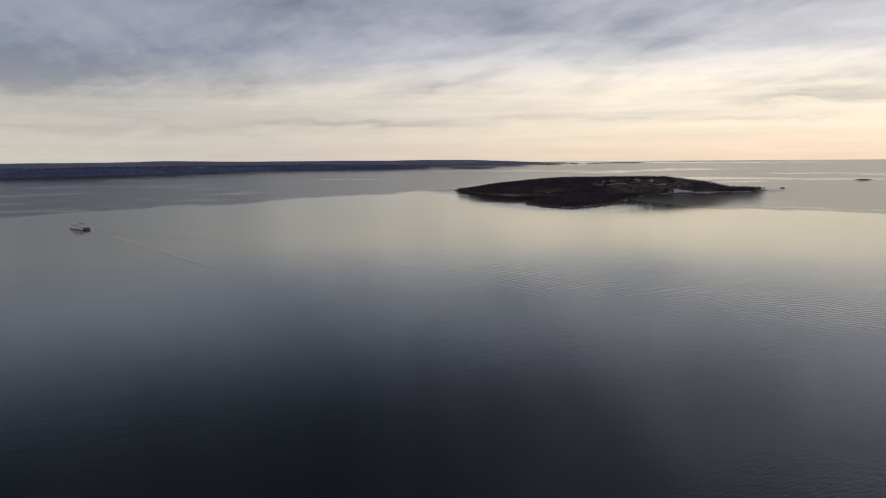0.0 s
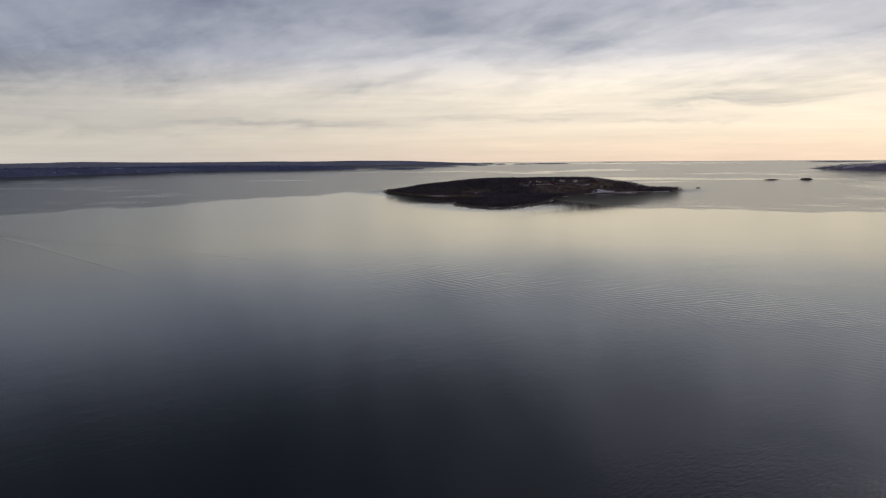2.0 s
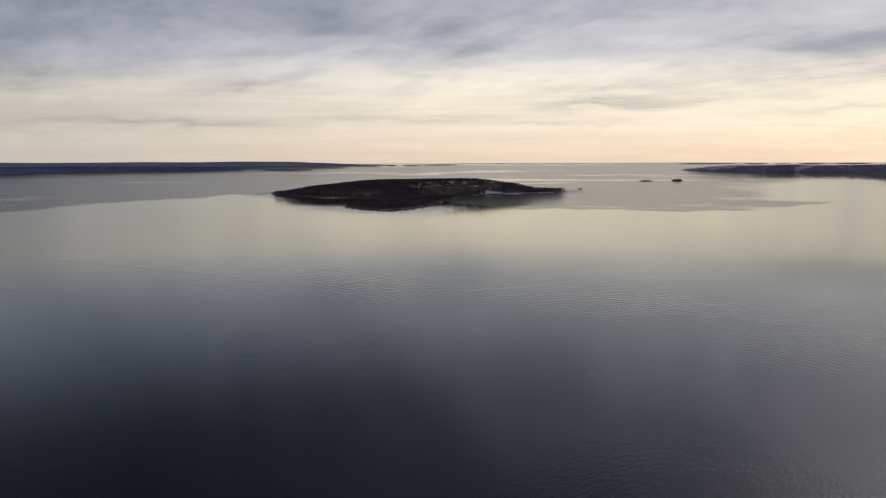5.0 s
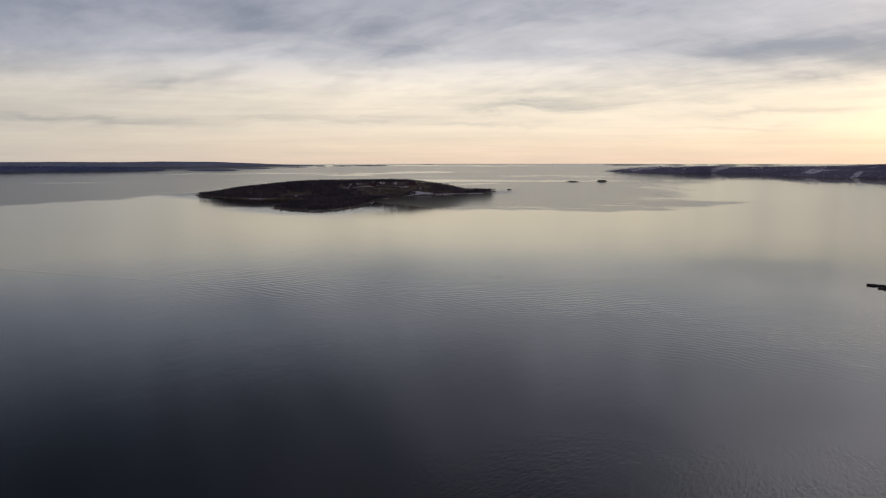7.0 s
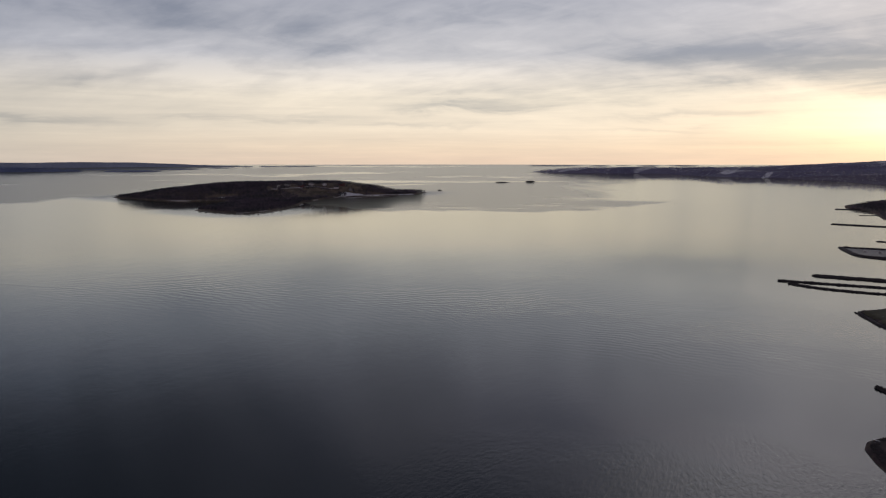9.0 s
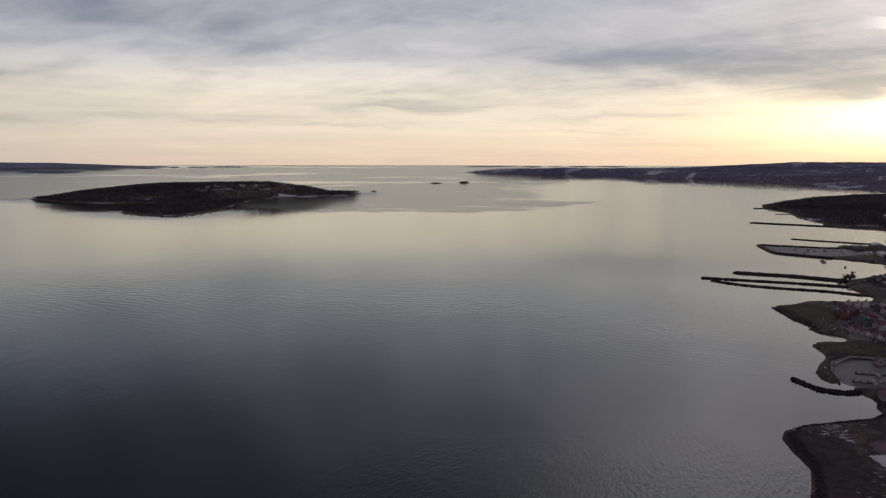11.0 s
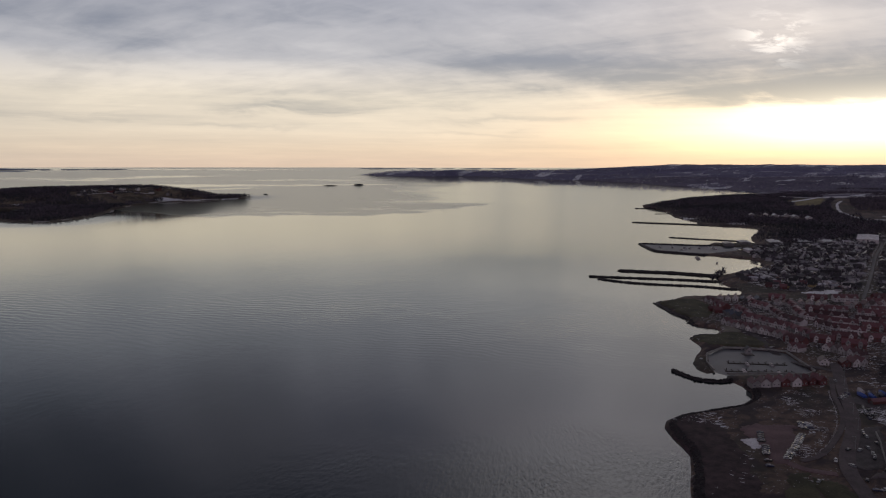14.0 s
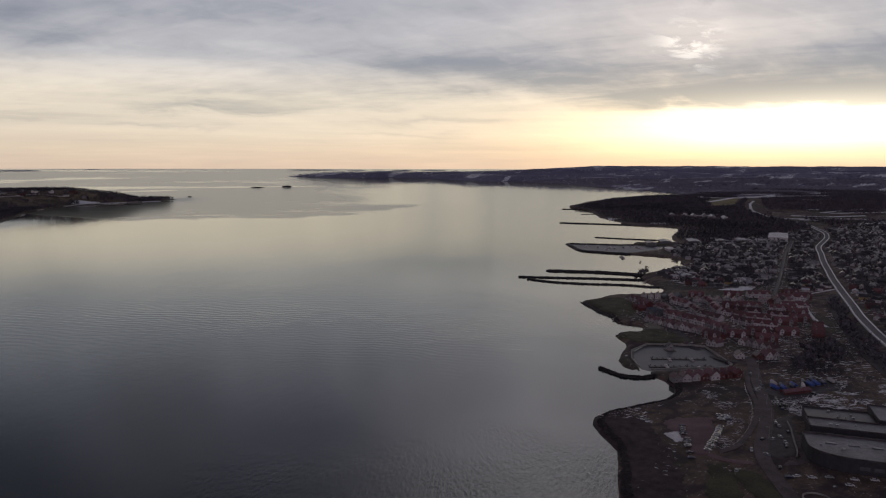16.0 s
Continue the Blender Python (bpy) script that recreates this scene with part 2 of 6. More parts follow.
COAST_SOUTH = [(-200, -2500), (60, -700), (140, -200), (172, 40), (205, 105), (233, 130), (252, 141), (273, 154), (284, 169), (294, 180),
               (303, 184), (315, 184), (340, 176), (353, 172), (368, 173), (378, 178), (384, 186), (390, 199), (399, 203),
               (418, 188), (436, 171), (446, 172), (478, 203), (469, 221), (455, 235), (447, 236), (432, 234), (414, 224), (399, 210), (393, 213),
               (395, 221), (406, 230), (428, 240), (446, 247), (456, 258), (463, 266), (474, 268), (489, 261), (501, 262), (509, 270), (503, 284)]
COAST_MID = [(512, 295), (522, 303), (532, 322), (545, 338), (555, 352), (563, 359), (585, 356), (610, 359), (640, 337), (660, 326), (676, 334), (688, 347),
             (705, 370), (735, 392), (763, 402), (798, 399), (836, 396), (868, 402), (890, 414), (912, 432), (922, 447), (918, 470), (914, 500), (912, 518),
             (925, 514), (990, 500), (1045, 516), (1020, 566), (1060, 578), (1113, 530), (1148, 556), (1213, 588), (1300, 618), (1362, 648), (1374, 690)]
COAST_NORTH = [(1345, 740), (1380, 790), (1420, 812), (1436, 837), (1470, 880), (1514, 928), (1620, 1010), (1700, 1075), (1738, 1110), (1803, 1210), (1880, 1262),
               (2045, 1310), (2383, 1413), (2641, 1434), (2830, 1360), (2950, 1380), (3037, 1452), (3260, 1709), (3452, 1979), (3682, 2303), (3963, 2699),
               (4180, 3150), (4288, 3447), (4383, 4145), (4700, 4900), (4860, 5230), (4530, 5400), (4110, 5665), (4200, 6100), (4330, 6580), (4600, 6900), (5100, 6950),
               (5700, 6500), (6600, 6900), (7500, 7100), (9500, 8200), (12500, 10000), (16000, 12500), (21500, 14000), (21500, -9000), (6000, -9000), (-200, -6000)]
MAINLAND = COAST_SOUTH + COAST_MID + COAST_NORTH
ISLAND = [(36, 2650), (60, 2570), (132, 2410), (190, 2330), (252, 2282), (345, 2262), (345, 2170), (300, 2030), (245, 1915), (208, 1855), (240, 1785), (285, 1690),
          (320, 1682), (370, 1722), (430, 1790), (500, 1930), (560, 2065), (625, 2175), (700, 2270), (787, 2340), (880, 2358), (979, 2358), (1070, 2400),
          (1165, 2500), (1150, 2530), (1050, 2560), (940, 2680), (800, 2800), (600, 2900), (380, 2900), (180, 2800), (80, 2720)]


def land_height(x, y):
    sd = inside_distance(MAINLAND, x, y) + 3.0 * (fbm(x, y, 22, 3, 5) - 0.5)
    dist = np.hypot(x, y)
    z = np.where(sd > 0, np.minimum(0.42 * sd, 2.2 + 0.004 * np.minimum(sd, 400)), np.maximum(0.5 * sd, -4))
    z = z + smooth(sd, 8, 60) * 0.8 * (fbm(x, y, 35, 3, 2) - 0.4)
    z = z + smooth(sd, 120, 700) * 14 * fbm(x, y, 420, 3, 7)
    z = z + smooth(dist, 1900, 4500) * smooth(sd, 150, 2200) * (6 + 40 * fbm(x, y, 800, 4, 9))
    z = z + smooth(dist, 4700, 6200) * smooth(sd, 10, 380) * (22 + 30 * (fbm(x, y, 420, 3, 12) - 0.35)) * (1 - 0.5 * smooth(dist, 7800, 9500))
    z = z + smooth(dist, 7000, 15000) * smooth(sd, 200, 2500) * (28 + 38 * fbm(x, y, 1300, 4, 4) + 24 * fbm(x, y, 330, 2, 14))
    return z


def island_height(x, y):
    sd = inside_distance(ISLAND, x, y) + 14.0 * (fbm(x, y, 60, 4, 3) - 0.5)
    z = np.where(sd > 0, np.minimum(0.22 * sd, 2.5), np.maximum(0.3 * sd, -4))
    ridge = np.interp(x, [0, 150, 300, 480, 820, 930, 1010, 1170], [0.15, 0.35, 0.62, 0.92, 1.0, 0.72, 0.45, 0.1]) * smooth(y, 2180, 2560)
    z = z + smooth(sd, 10, 150) * (4 + 35 * ridge + 6 * (fbm(x, y, 200, 3, 6) - 0.4))
    return z

# ---------------------------------------------------------------- materials


def material(name, rough=0.8, metal=0.0):
    mat = bpy.data.materials.new(name)
    mat.use_nodes = True
    k = Tree(mat.node_tree)
    out = k.n("ShaderNodeOutputMaterial")
    bsdf = k.n("ShaderNodeBsdfPrincipled")
    k.link(bsdf.outputs[0], out.inputs[0])
    bsdf.inputs["Roughness"].default_value = rough
    bsdf.inputs["Metallic"].default_value = metal
    return mat, k, bsdf


def place(k):
    """The place on the plan."""
    p = k.v("SCALE", k.n("ShaderNodeNewGeometry").outputs["Position"])
    p.node.inputs["Scale"].default_value = 1.0 / PLAN
    return p


def bump(k, bsdf, height, strength, distance):
    b = k.n("ShaderNodeBump")
    b.inputs["Strength"].default_value = strength
    b.inputs["Distance"].default_value = distance
    k.link(height, b.inputs["Height"])
    k.link(b.outputs[0], bsdf.inputs["Normal"])


def plain(name, colour, rough=0.7, metal=0.0, vary=0.25, scale=0.6, by_object=0.0, by_island=0.0):
    """A painted or weathered surface with variation at two scales."""
    mat, k, bsdf = material(name, rough, metal)
    p = place(k)
    n1, n2 = k.noise(p, scale, 3.0), k.noise(p, scale * 9, 3.0)
    f = k.m("ADD", k.m("MULTIPLY", n1, 0.6), k.m("MULTIPLY", n2, 0.4))
    lo, hi = tuple(c * (1 - vary) for c in colour), tuple(min(1, c * (1 + vary)) for c in colour)
    col = k.mix(k.step(f, 0.3, 0.7), lo, hi)
    if by_object:
        rnd = k.n("ShaderNodeObjectInfo").outputs["Random"]
        hsv = k.n("ShaderNodeHueSaturation")
        k.link(col, hsv.inputs["Color"])
        k.link(k.m("ADD", k.m("MULTIPLY", rnd, 2 * by_object), 1 - by_object), hsv.inputs["Value"])
        col = hsv.outputs[0]
    if by_island:
        rnd = k.n("ShaderNodeNewGeometry").outputs["Random Per Island"]
        hsv = k.n("ShaderNodeHueSaturation")
        k.link(col, hsv.inputs["Color"])
        k.link(k.m("ADD", k.m("MULTIPLY", rnd, 2 * by_island), 1 - by_island), hsv.inputs["Value"])
        col = hsv.outputs[0]
    k.link(col, bsdf.inputs["Base Color"])
    bump(k, bsdf, n2, 0.2, 0.05)
    return mat


def water_material():
    mat, k, bsdf = material("sea_water", 0.05)
    bsdf.inputs["IOR"].default_value = 1.333
    bsdf.inputs["Base Color"].default_value = (0.006, 0.0135, 0.016, 1)
    bsdf.inputs["Coat Roughness"].default_value = 0.1
    bsdf.inputs["Coat IOR"].default_value = 1.33
    p = place(k)
    x, y, z = k.xyz(p)
    dist = k.v("LENGTH", k.vec(x, y, 0.0))
    az = k.m("MULTIPLY", k.m("ARCTAN2", x, y), 57.2958)
    # the low sky's warm reflection put into the coat tint with distance, cool near
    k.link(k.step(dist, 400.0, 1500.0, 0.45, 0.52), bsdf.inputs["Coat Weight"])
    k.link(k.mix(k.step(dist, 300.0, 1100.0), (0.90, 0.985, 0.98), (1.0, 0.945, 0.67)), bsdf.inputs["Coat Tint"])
    # edge of the wind-ruffled water: distance by bearing, with ragged tongues
    a01 = k.m("DIVIDE", k.m("ADD", az, 40.0), 110.0, clamp=True)
    edge = k.m("MULTIPLY", k.ramp(a01, [(0.0, 0.4400), (0.145, 0.4905), (0.24, 0.5064), (0.34, 0.5569), (0.42, 0.5721), (0.50, 0.5064), (0.56, 0.4400), (0.66, 0.4350), (0.72, 0.4694), (0.77, 0.5165), (0.80, 0.7330), (1.0, 0.7650)]), 4000.0)
    ragged = k.noise(k.vec(k.m("MULTIPLY", x, 0.004), k.m("MULTIPLY", y, 0.0016), 0.0), 1.0, 5.0, 0.6)
    edge = k.m("ADD", edge, k.m("MULTIPLY", k.m("SUBTRACT", ragged, 0.5), 420.0))
    ruffled = k.step(k.m("SUBTRACT", dist, edge), -35.0, 35.0)
    lee = k.m("MULTIPLY", k.step(k.m("ADD", az, k.m("MULTIPLY", ragged, 12.0)), 41.0, 48.0), k.step(dist, 2041.0, 2142.0))
    ruffled = k.m("MULTIPLY", ruffled, k.m("SUBTRACT", 1.0, lee))
    # calm slicks in the ruffled water
    slick = k.noise(k.vec(k.m("MULTIPLY", az, 0.09), k.m("MULTIPLY", k.m("LOGARITHM", dist, 2.718), 16.0), 1.7), 1.0, 4.0, 0.6, 0.4)
    slick = k.step(slick, 0.545, 0.66)
    ruffled = k.m("MULTIPLY", ruffled, k.m("SUBTRACT", 1.0, k.m("MULTIPLY", slick, 0.75)))
    # a breeze cat's-paw inshore
    paw = k.step(k.noise(k.v("MULTIPLY", p, (0.0045, 0.0045, 0.0)), 1.0, 4.0, 0.6), 0.45, 0.62)
    shore = k.step(az, 15.0, 42.0)
    breeze = k.m("MULTIPLY", k.m("MULTIPLY", paw, shore), k.step(dist, 1100.0, 350.0))
    west = k.m("MULTIPLY", k.step(az, -6.0, -26.0), k.m("MULTIPLY", k.step(dist, 500.0, 900.0), 0.13))      # a light air over the western reach
    k.link(k.m("ADD", k.m("ADD", k.m("SUBTRACT", k.m("ADD", west, k.step(dist, 350.0, 1300.0, 0.05, k.step(az, 15.0, 50.0, 0.09, 0.045))), k.m("MULTIPLY", lee, 0.04)), k.m("MULTIPLY", ruffled, 0.24)), k.m("MULTIPLY", breeze, 0.03)), bsdf.inputs["Roughness"])
    # ripples
    turned = k.n("ShaderNodeVectorRotate")
    turned.rotation_type = "Z_AXIS"
    turned.inputs["Angle"].default_value = radians(-35)
    k.link(p, turned.inputs["Vector"])
    small = k.noise(k.v("MULTIPLY", turned.outputs[0], (0.24, 0.65, 0.0)), 1.0, 4.0, 0.55, 0.3)
    swell = k.noise(k.v("MULTIPLY", turned.outputs[0], (0.012, 0.03, 0.0)), 1.0, 3.0, 0.5)
    fade = k.step(dist, 1500.0, 250.0)
    amp = k.m("ADD", 0.18, k.m("MULTIPLY", breeze, 1.1))
    height = k.m("ADD", k.m("MULTIPLY", k.m("MULTIPLY", small, amp), fade), k.m("MULTIPLY", swell, 0.25))
    # far off, only the ruffled water keeps its chop
    calm = k.m("MAXIMUM", k.step(dist, 900.0, 1800.0, 1.0, 0.15), k.m("MULTIPLY", ruffled, 0.8))
    for sx, sy, gain, near, far in ((0.05, 0.14, 0.15, 500.0, 2600.0), (0.12, 0.36, 0.12, 150.0, 1700.0), (0.5, 1.3, 0.06, 900.0, 200.0)):
        chop = k.noise(k.v("MULTIPLY", turned.outputs[0], (sx, sy, 0.0)), 1.0, 3.0, 0.6, 0.5)
        chop = k.m("MULTIPLY", chop, calm)
        height = k.m("ADD", height, k.m("MULTIPLY", chop, k.step(dist, near, far, gain, gain * 0.6) if far > near else k.m("MULTIPLY", k.step(dist, near, far), gain)))
    # old wakes: low trains of long waves where the ferry passed
    for ang, wl, cx, cy, lx, ly, gain in ((-52, 9.0, 90, 700, 260, 110, 0.7), (-38, 8.0, 290, 560, 240, 90, 0.7), (20, 9.0, -420, 800, 170, 160, 0.8), (-60, 7.0, 350, 360, 170, 90, 0.4)):
        c, s = math.cos(radians(ang)), math.sin(radians(ang))
        u = k.m("ADD", k.m("MULTIPLY", k.m("SUBTRACT", x, cx), c), k.m("MULTIPLY", k.m("SUBTRACT", y, cy), s))
        w = k.m("SUBTRACT", k.m("MULTIPLY", k.m("SUBTRACT", y, cy), c), k.m("MULTIPLY", k.m("SUBTRACT", x, cx), s))
        w2 = k.m("ADD", w, k.m("ADD", k.m("MULTIPLY", k.m("MULTIPLY", u, u), 0.0007), k.m("MULTIPLY", swell, 26.0)))
        du, dw = k.m("DIVIDE", u, lx), k.m("DIVIDE", w, ly)
        env = k.m("POWER", 2.718, k.m("MULTIPLY", k.m("ADD", k.m("MULTIPLY", du, du), k.m("MULTIPLY", dw, dw)), -1.5))
        train = k.m("MULTIPLY", k.m("SINE", k.m("MULTIPLY", w2, 6.2832 / wl)), k.m("MULTIPLY", env, gain * 0.13))
        height = k.m("ADD", height, train)
    bump(k, bsdf, height, 1.0, 0.35)
    k.link(bsdf.inputs["Normal"].links[0].from_socket, bsdf.inputs["Coat Normal"])
    return mat


def ground_material(name, earth, dry, snow_amount, grass=(0.035, 0.045, 0.016), patch=1.0):
    mat, k, bsdf = material(name, 0.9)
    p = place(k)
    n1 = k.noise(k.v("MULTIPLY", p, (1, 1, 0)), 0.02 * max(patch, 0.25), 5.0, 0.6)
    n2 = k.noise(p, 0.25, 5.0, 0.65)
    n3 = k.noise(k.v("MULTIPLY", p, (1, 1, 0)), 0.009, 4.0, 0.6, 0.6)
    n4 = k.noise(k.v("MULTIPLY", p, (0.07, 0.12, 0.0)), 1.0, 4.0, 0.6, 0.4)
    col = k.mix(k.step(k.m("ADD", k.m("MULTIPLY", n1, 0.5), k.m("MULTIPLY", n4, 0.5)), 0.42, 0.58), earth, dry)
    col = k.mix(k.m("MULTIPLY", k.step(n3, 0.5, 0.6), 0.7), col, grass)
    col = k.mix(k.step(n2, 0.3, 0.75, 0.0, 0.55), col, tuple(c * 0.35 for c in earth))
    z = k.xyz(k.n("ShaderNodeNewGeometry").outputs["Normal"])[2]
    s = k.m("ADD", k.m("MULTIPLY", n1, 0.35), k.m("MULTIPLY", k.noise(k.v("MULTIPLY", p, (0.06 * patch, 0.11 * patch, 0.0)), 1.0, 5.0, 0.65, 0.5), 0.65))
    s = k.m("MULTIPLY", k.step(s, 0.64 - snow_amount, 0.68 - snow_amount), k.step(z, 0.8, 0.95))
    speck = k.m("MULTIPLY", k.step(k.noise(k.v("MULTIPLY", p, (0.55 * patch, 0.8 * patch, 0.0)), 1.0, 4.0, 0.65, 0.3), 0.60, 0.66), k.step(n4, 0.46, 0.60))
    s = k.m("MAXIMUM", s, k.m("MULTIPLY", speck, min(1.0, snow_amount * 20)))
    col = k.mix(s, col, (0.62, 0.64, 0.68))
    k.link(col, bsdf.inputs["Base Color"])
    bump(k, bsdf, n2, 0.6, 0.6)
    return mat


M_WATER = water_material()
M_GROUND = ground_material("winter_ground", (0.036, 0.022, 0.027), (0.15, 0.098, 0.074), 0.03, (0.052, 0.05, 0.032))
M_ISLE = ground_material("island_ground", (0.09, 0.072, 0.06), (0.22, 0.175, 0.125), 0.03, (0.06, 0.052, 0.036))
# land round the bay: distance haze painted in, bluer and paler for the headland beyond
M_FAR_HAZED = ground_material("far_land_hazed", (0.10, 0.09, 0.145), (0.175, 0.158, 0.225), 0.09, (0.09, 0.078, 0.122), 0.11)
# coast across the fjord and outer hills: aerial haze put into the colours as blue
M_WEST_HAZED = ground_material("west_land_hazed", (0.095, 0.13, 0.26), (0.20, 0.235, 0.37), 0.03, (0.13, 0.165, 0.27), 0.11)
M_OUTER_HAZED = ground_material("outer_hills_hazed", (0.25, 0.285, 0.38), (0.32, 0.355, 0.45), 0.0, (0.26, 0.29, 0.38), 0.11)
M_HEAD_HAZED = ground_material("headland_far_hazed", (0.14, 0.14, 0.225), (0.22, 0.215, 0.30), 0.09, (0.13, 0.125, 0.21), 0.11)
M_ROCK = plain("wet_rubble", (0.022, 0.018, 0.021), 0.75, vary=0.6, scale=0.5)
M_FILL = plain("dark_earth_fill", (0.042, 0.025, 0.029), 0.95, vary=0.8, scale=0.25)
M_ASPHALT = plain("asphalt", (0.056, 0.046, 0.05), 0.8, vary=0.55, scale=0.2)
M_TARMAC = plain("worn_tarmac", (0.088, 0.068, 0.073), 0.85, vary=0.4, scale=0.12)
M_GRAVEL = plain("reddish_gravel", (0.15, 0.095, 0.10), 0.95, vary=0.35, scale=0.12)
M_LAWN = plain("winter_grass", (0.055, 0.052, 0.028), 0.95, vary=0.5, scale=0.12)
M_SAND = plain("pale_sand", (0.2, 0.18, 0.15), 0.95, vary=0.25, scale=0.2)
M_SNOW = plain("old_snow", (0.70, 0.71, 0.74), 0.6, vary=0.12, scale=0.3)
M_WHITE = plain("white_boards", (0.40, 0.37, 0.375), 0.6, vary=0.2, by_object=0.5)
M_RED_WALL = plain("dark_red_boards", (0.12, 0.035, 0.036), 0.65, vary=0.2, by_object=0.25)
M_GREY_WALL = plain("grey_boards", (0.11, 0.105, 0.11), 0.65, vary=0.2, by_object=0.5)
M_YELLOW_WALL = plain("ochre_boards", (0.34, 0.25, 0.12), 0.65, vary=0.2, by_object=0.25)
M_RED_ROOF = plain("red_clay_tiles", (0.112, 0.047, 0.054), 0.5, vary=0.4, scale=1.2, by_object=0.5)
M_DARK_ROOF = plain("dark_roof_felt", (0.03, 0.028, 0.031), 0.45, vary=0.4, scale=0.7, by_object=0.6)
M_SLATE = plain("blue_grey_slates", (0.065, 0.075, 0.10), 0.5, vary=0.3, scale=1.0, by_object=0.4)
M_PALE_ROOF = plain("snow_dusted_roof", (0.34, 0.34, 0.37), 0.5, vary=0.4, scale=0.4, by_object=0.5)
M_GLASS = plain("dark_window_glass", (0.10, 0.10, 0.11), 0.1, vary=0.2)
M_CONCRETE = plain("weathered_concrete", (0.24, 0.23, 0.22), 0.85, vary=0.3, scale=0.3)
M_METAL = plain("galvanised_steel", (0.35, 0.36, 0.37), 0.4, 0.8)
M_WOOD = plain("grey_planks", (0.09, 0.08, 0.07), 0.85, vary=0.4)
M_TRUNK = plain("bark", (0.05, 0.042, 0.036), 0.9, vary=0.4)
M_CONIFER = plain("dark_needles", (0.058, 0.058, 0.068), 0.9, vary=0.4, scale=0.05, by_island=0.5)
# woods across the fjord carry the same painted blue haze
M_WESTWOOD_HAZED = plain("west_woods_hazed", (0.085, 0.12, 0.245), 0.95, vary=0.4, scale=0.004, by_island=0.35)
# far woods: haze of the distance mixed into their base colour
M_HEADWOOD_HAZED = plain("headland_woods_hazed", (0.15, 0.145, 0.24), 0.95, vary=0.4, scale=0.004, by_island=0.35)
M_FARWOOD_HAZED = plain("far_woods_hazed", (0.135, 0.123, 0.19), 0.95, vary=0.4, scale=0.004, by_island=0.35)
M_ROAD = plain("salted_road", (0.07, 0.064, 0.073), 0.72, vary=0.3, scale=0.1)
M_SNOWY = plain("dirty_snow", (0.60, 0.585, 0.61), 0.7, vary=0.35, scale=0.12)
M_GREY_MIX = plain("mixed_house_walls", (0.10, 0.092, 0.098), 0.7, vary=0.3, by_island=0.7)
M_WHITE_MIX = plain("pale_house_walls", (0.36, 0.34, 0.345), 0.7, vary=0.2, by_island=0.4)
M_ROOF_MIX = plain("mixed_dark_roofs", (0.035, 0.031, 0.034), 0.45, vary=0.4, by_island=0.7)
M_PALE_MIX = plain("mixed_pale_roofs", (0.20, 0.19, 0.205), 0.52, vary=0.4, by_island=0.7)
M_HALLROOF = plain("grey_roof_sheet", (0.125, 0.12, 0.135), 0.5, vary=0.5, scale=0.09)
M_DARKWALL = plain("dark_cladding", (0.03, 0.029, 0.034), 0.6, vary=0.3)
M_BLUE = plain("blue_tarpaulin", (0.03, 0.07, 0.30), 0.5, vary=0.3)
M_NAVY = plain("navy_paint", (0.02, 0.025, 0.07), 0.4, vary=0.3)
M_SHIPWHITE = plain("white_ship_paint", (0.88, 0.88, 0.88), 0.4, vary=0.06)
M_NAVYHULL = plain("dark_hull_paint", (0.03, 0.035, 0.05), 0.4, vary=0.3)
M_CARWHITE = plain("white_car_paint", (0.5, 0.5, 0.5), 0.25, vary=0.05)
M_CARGREY = plain("silver_car_paint", (0.3, 0.31, 0.32), 0.3, 0.4, vary=0.08)
M_CARBLACK = plain("black_car_paint", (0.02, 0.02, 0.022), 0.25, vary=0.1)
M_ICE = plain("thin_grey_ice", (0.085, 0.09, 0.105), 0.55, vary=0.15, scale=0.06)
M_STUBBLE = plain("straw_stubble", (0.20, 0.165, 0.075), 0.95, vary=0.4, scale=0.02)
M_BARE = plain("bare_twigs", (0.094, 0.08, 0.10), 0.95, vary=0.4, scale=0.05, by_island=0.5)


# ---------------------------------------------------------------- mesh helpers
def mesh_of(name, verts, faces, mat, smooth_faces=False):
    me = bpy.data.meshes.new(name)
    me.from_pydata([tuple(map(float, q)) for q in verts], [], [tuple(map(int, q)) for q in faces])
    me.materials.append(mat)
    if smooth_faces:
        me.polygons.foreach_set("use_smooth", np.ones(len(me.polygons), bool))
    me.update()
    return me


def part(name, data, parent, label="", m=None):
    ob = new(name, data)
    ob.parent = parent
    if m is not None:
        ob.matrix_local = m
    return tagged(ob, label)


def thing(name, label, category, group="", kind="", data=None):
    return tagged(new(name, data), label, category, group, kind)


def boxes_mesh(name, boxes, mat, bevel=0.0):
    """Boxes (x0, y0, z0, x1, y1, z1) joined into one mesh."""
    bm = bmesh.new()
    for x0, y0, z0, x1, y1, z1 in boxes:
        made = bmesh.ops.create_cube(bm, size=1.0, matrix=Matrix.LocRotScale(((x0 + x1) / 2, (y0 + y1) / 2, (z0 + z1) / 2), None, (x1 - x0, y1 - y0, z1 - z0)))
        if bevel:
            edges = list({e for q in made["verts"] for e in q.link_edges})
            bmesh.ops.bevel(bm, geom=edges, offset=bevel, segments=1, affect="EDGES")
    me = bpy.data.meshes.new(name)
    bm.to_mesh(me)
    bm.free()
    me.materials.append(mat)
    return me


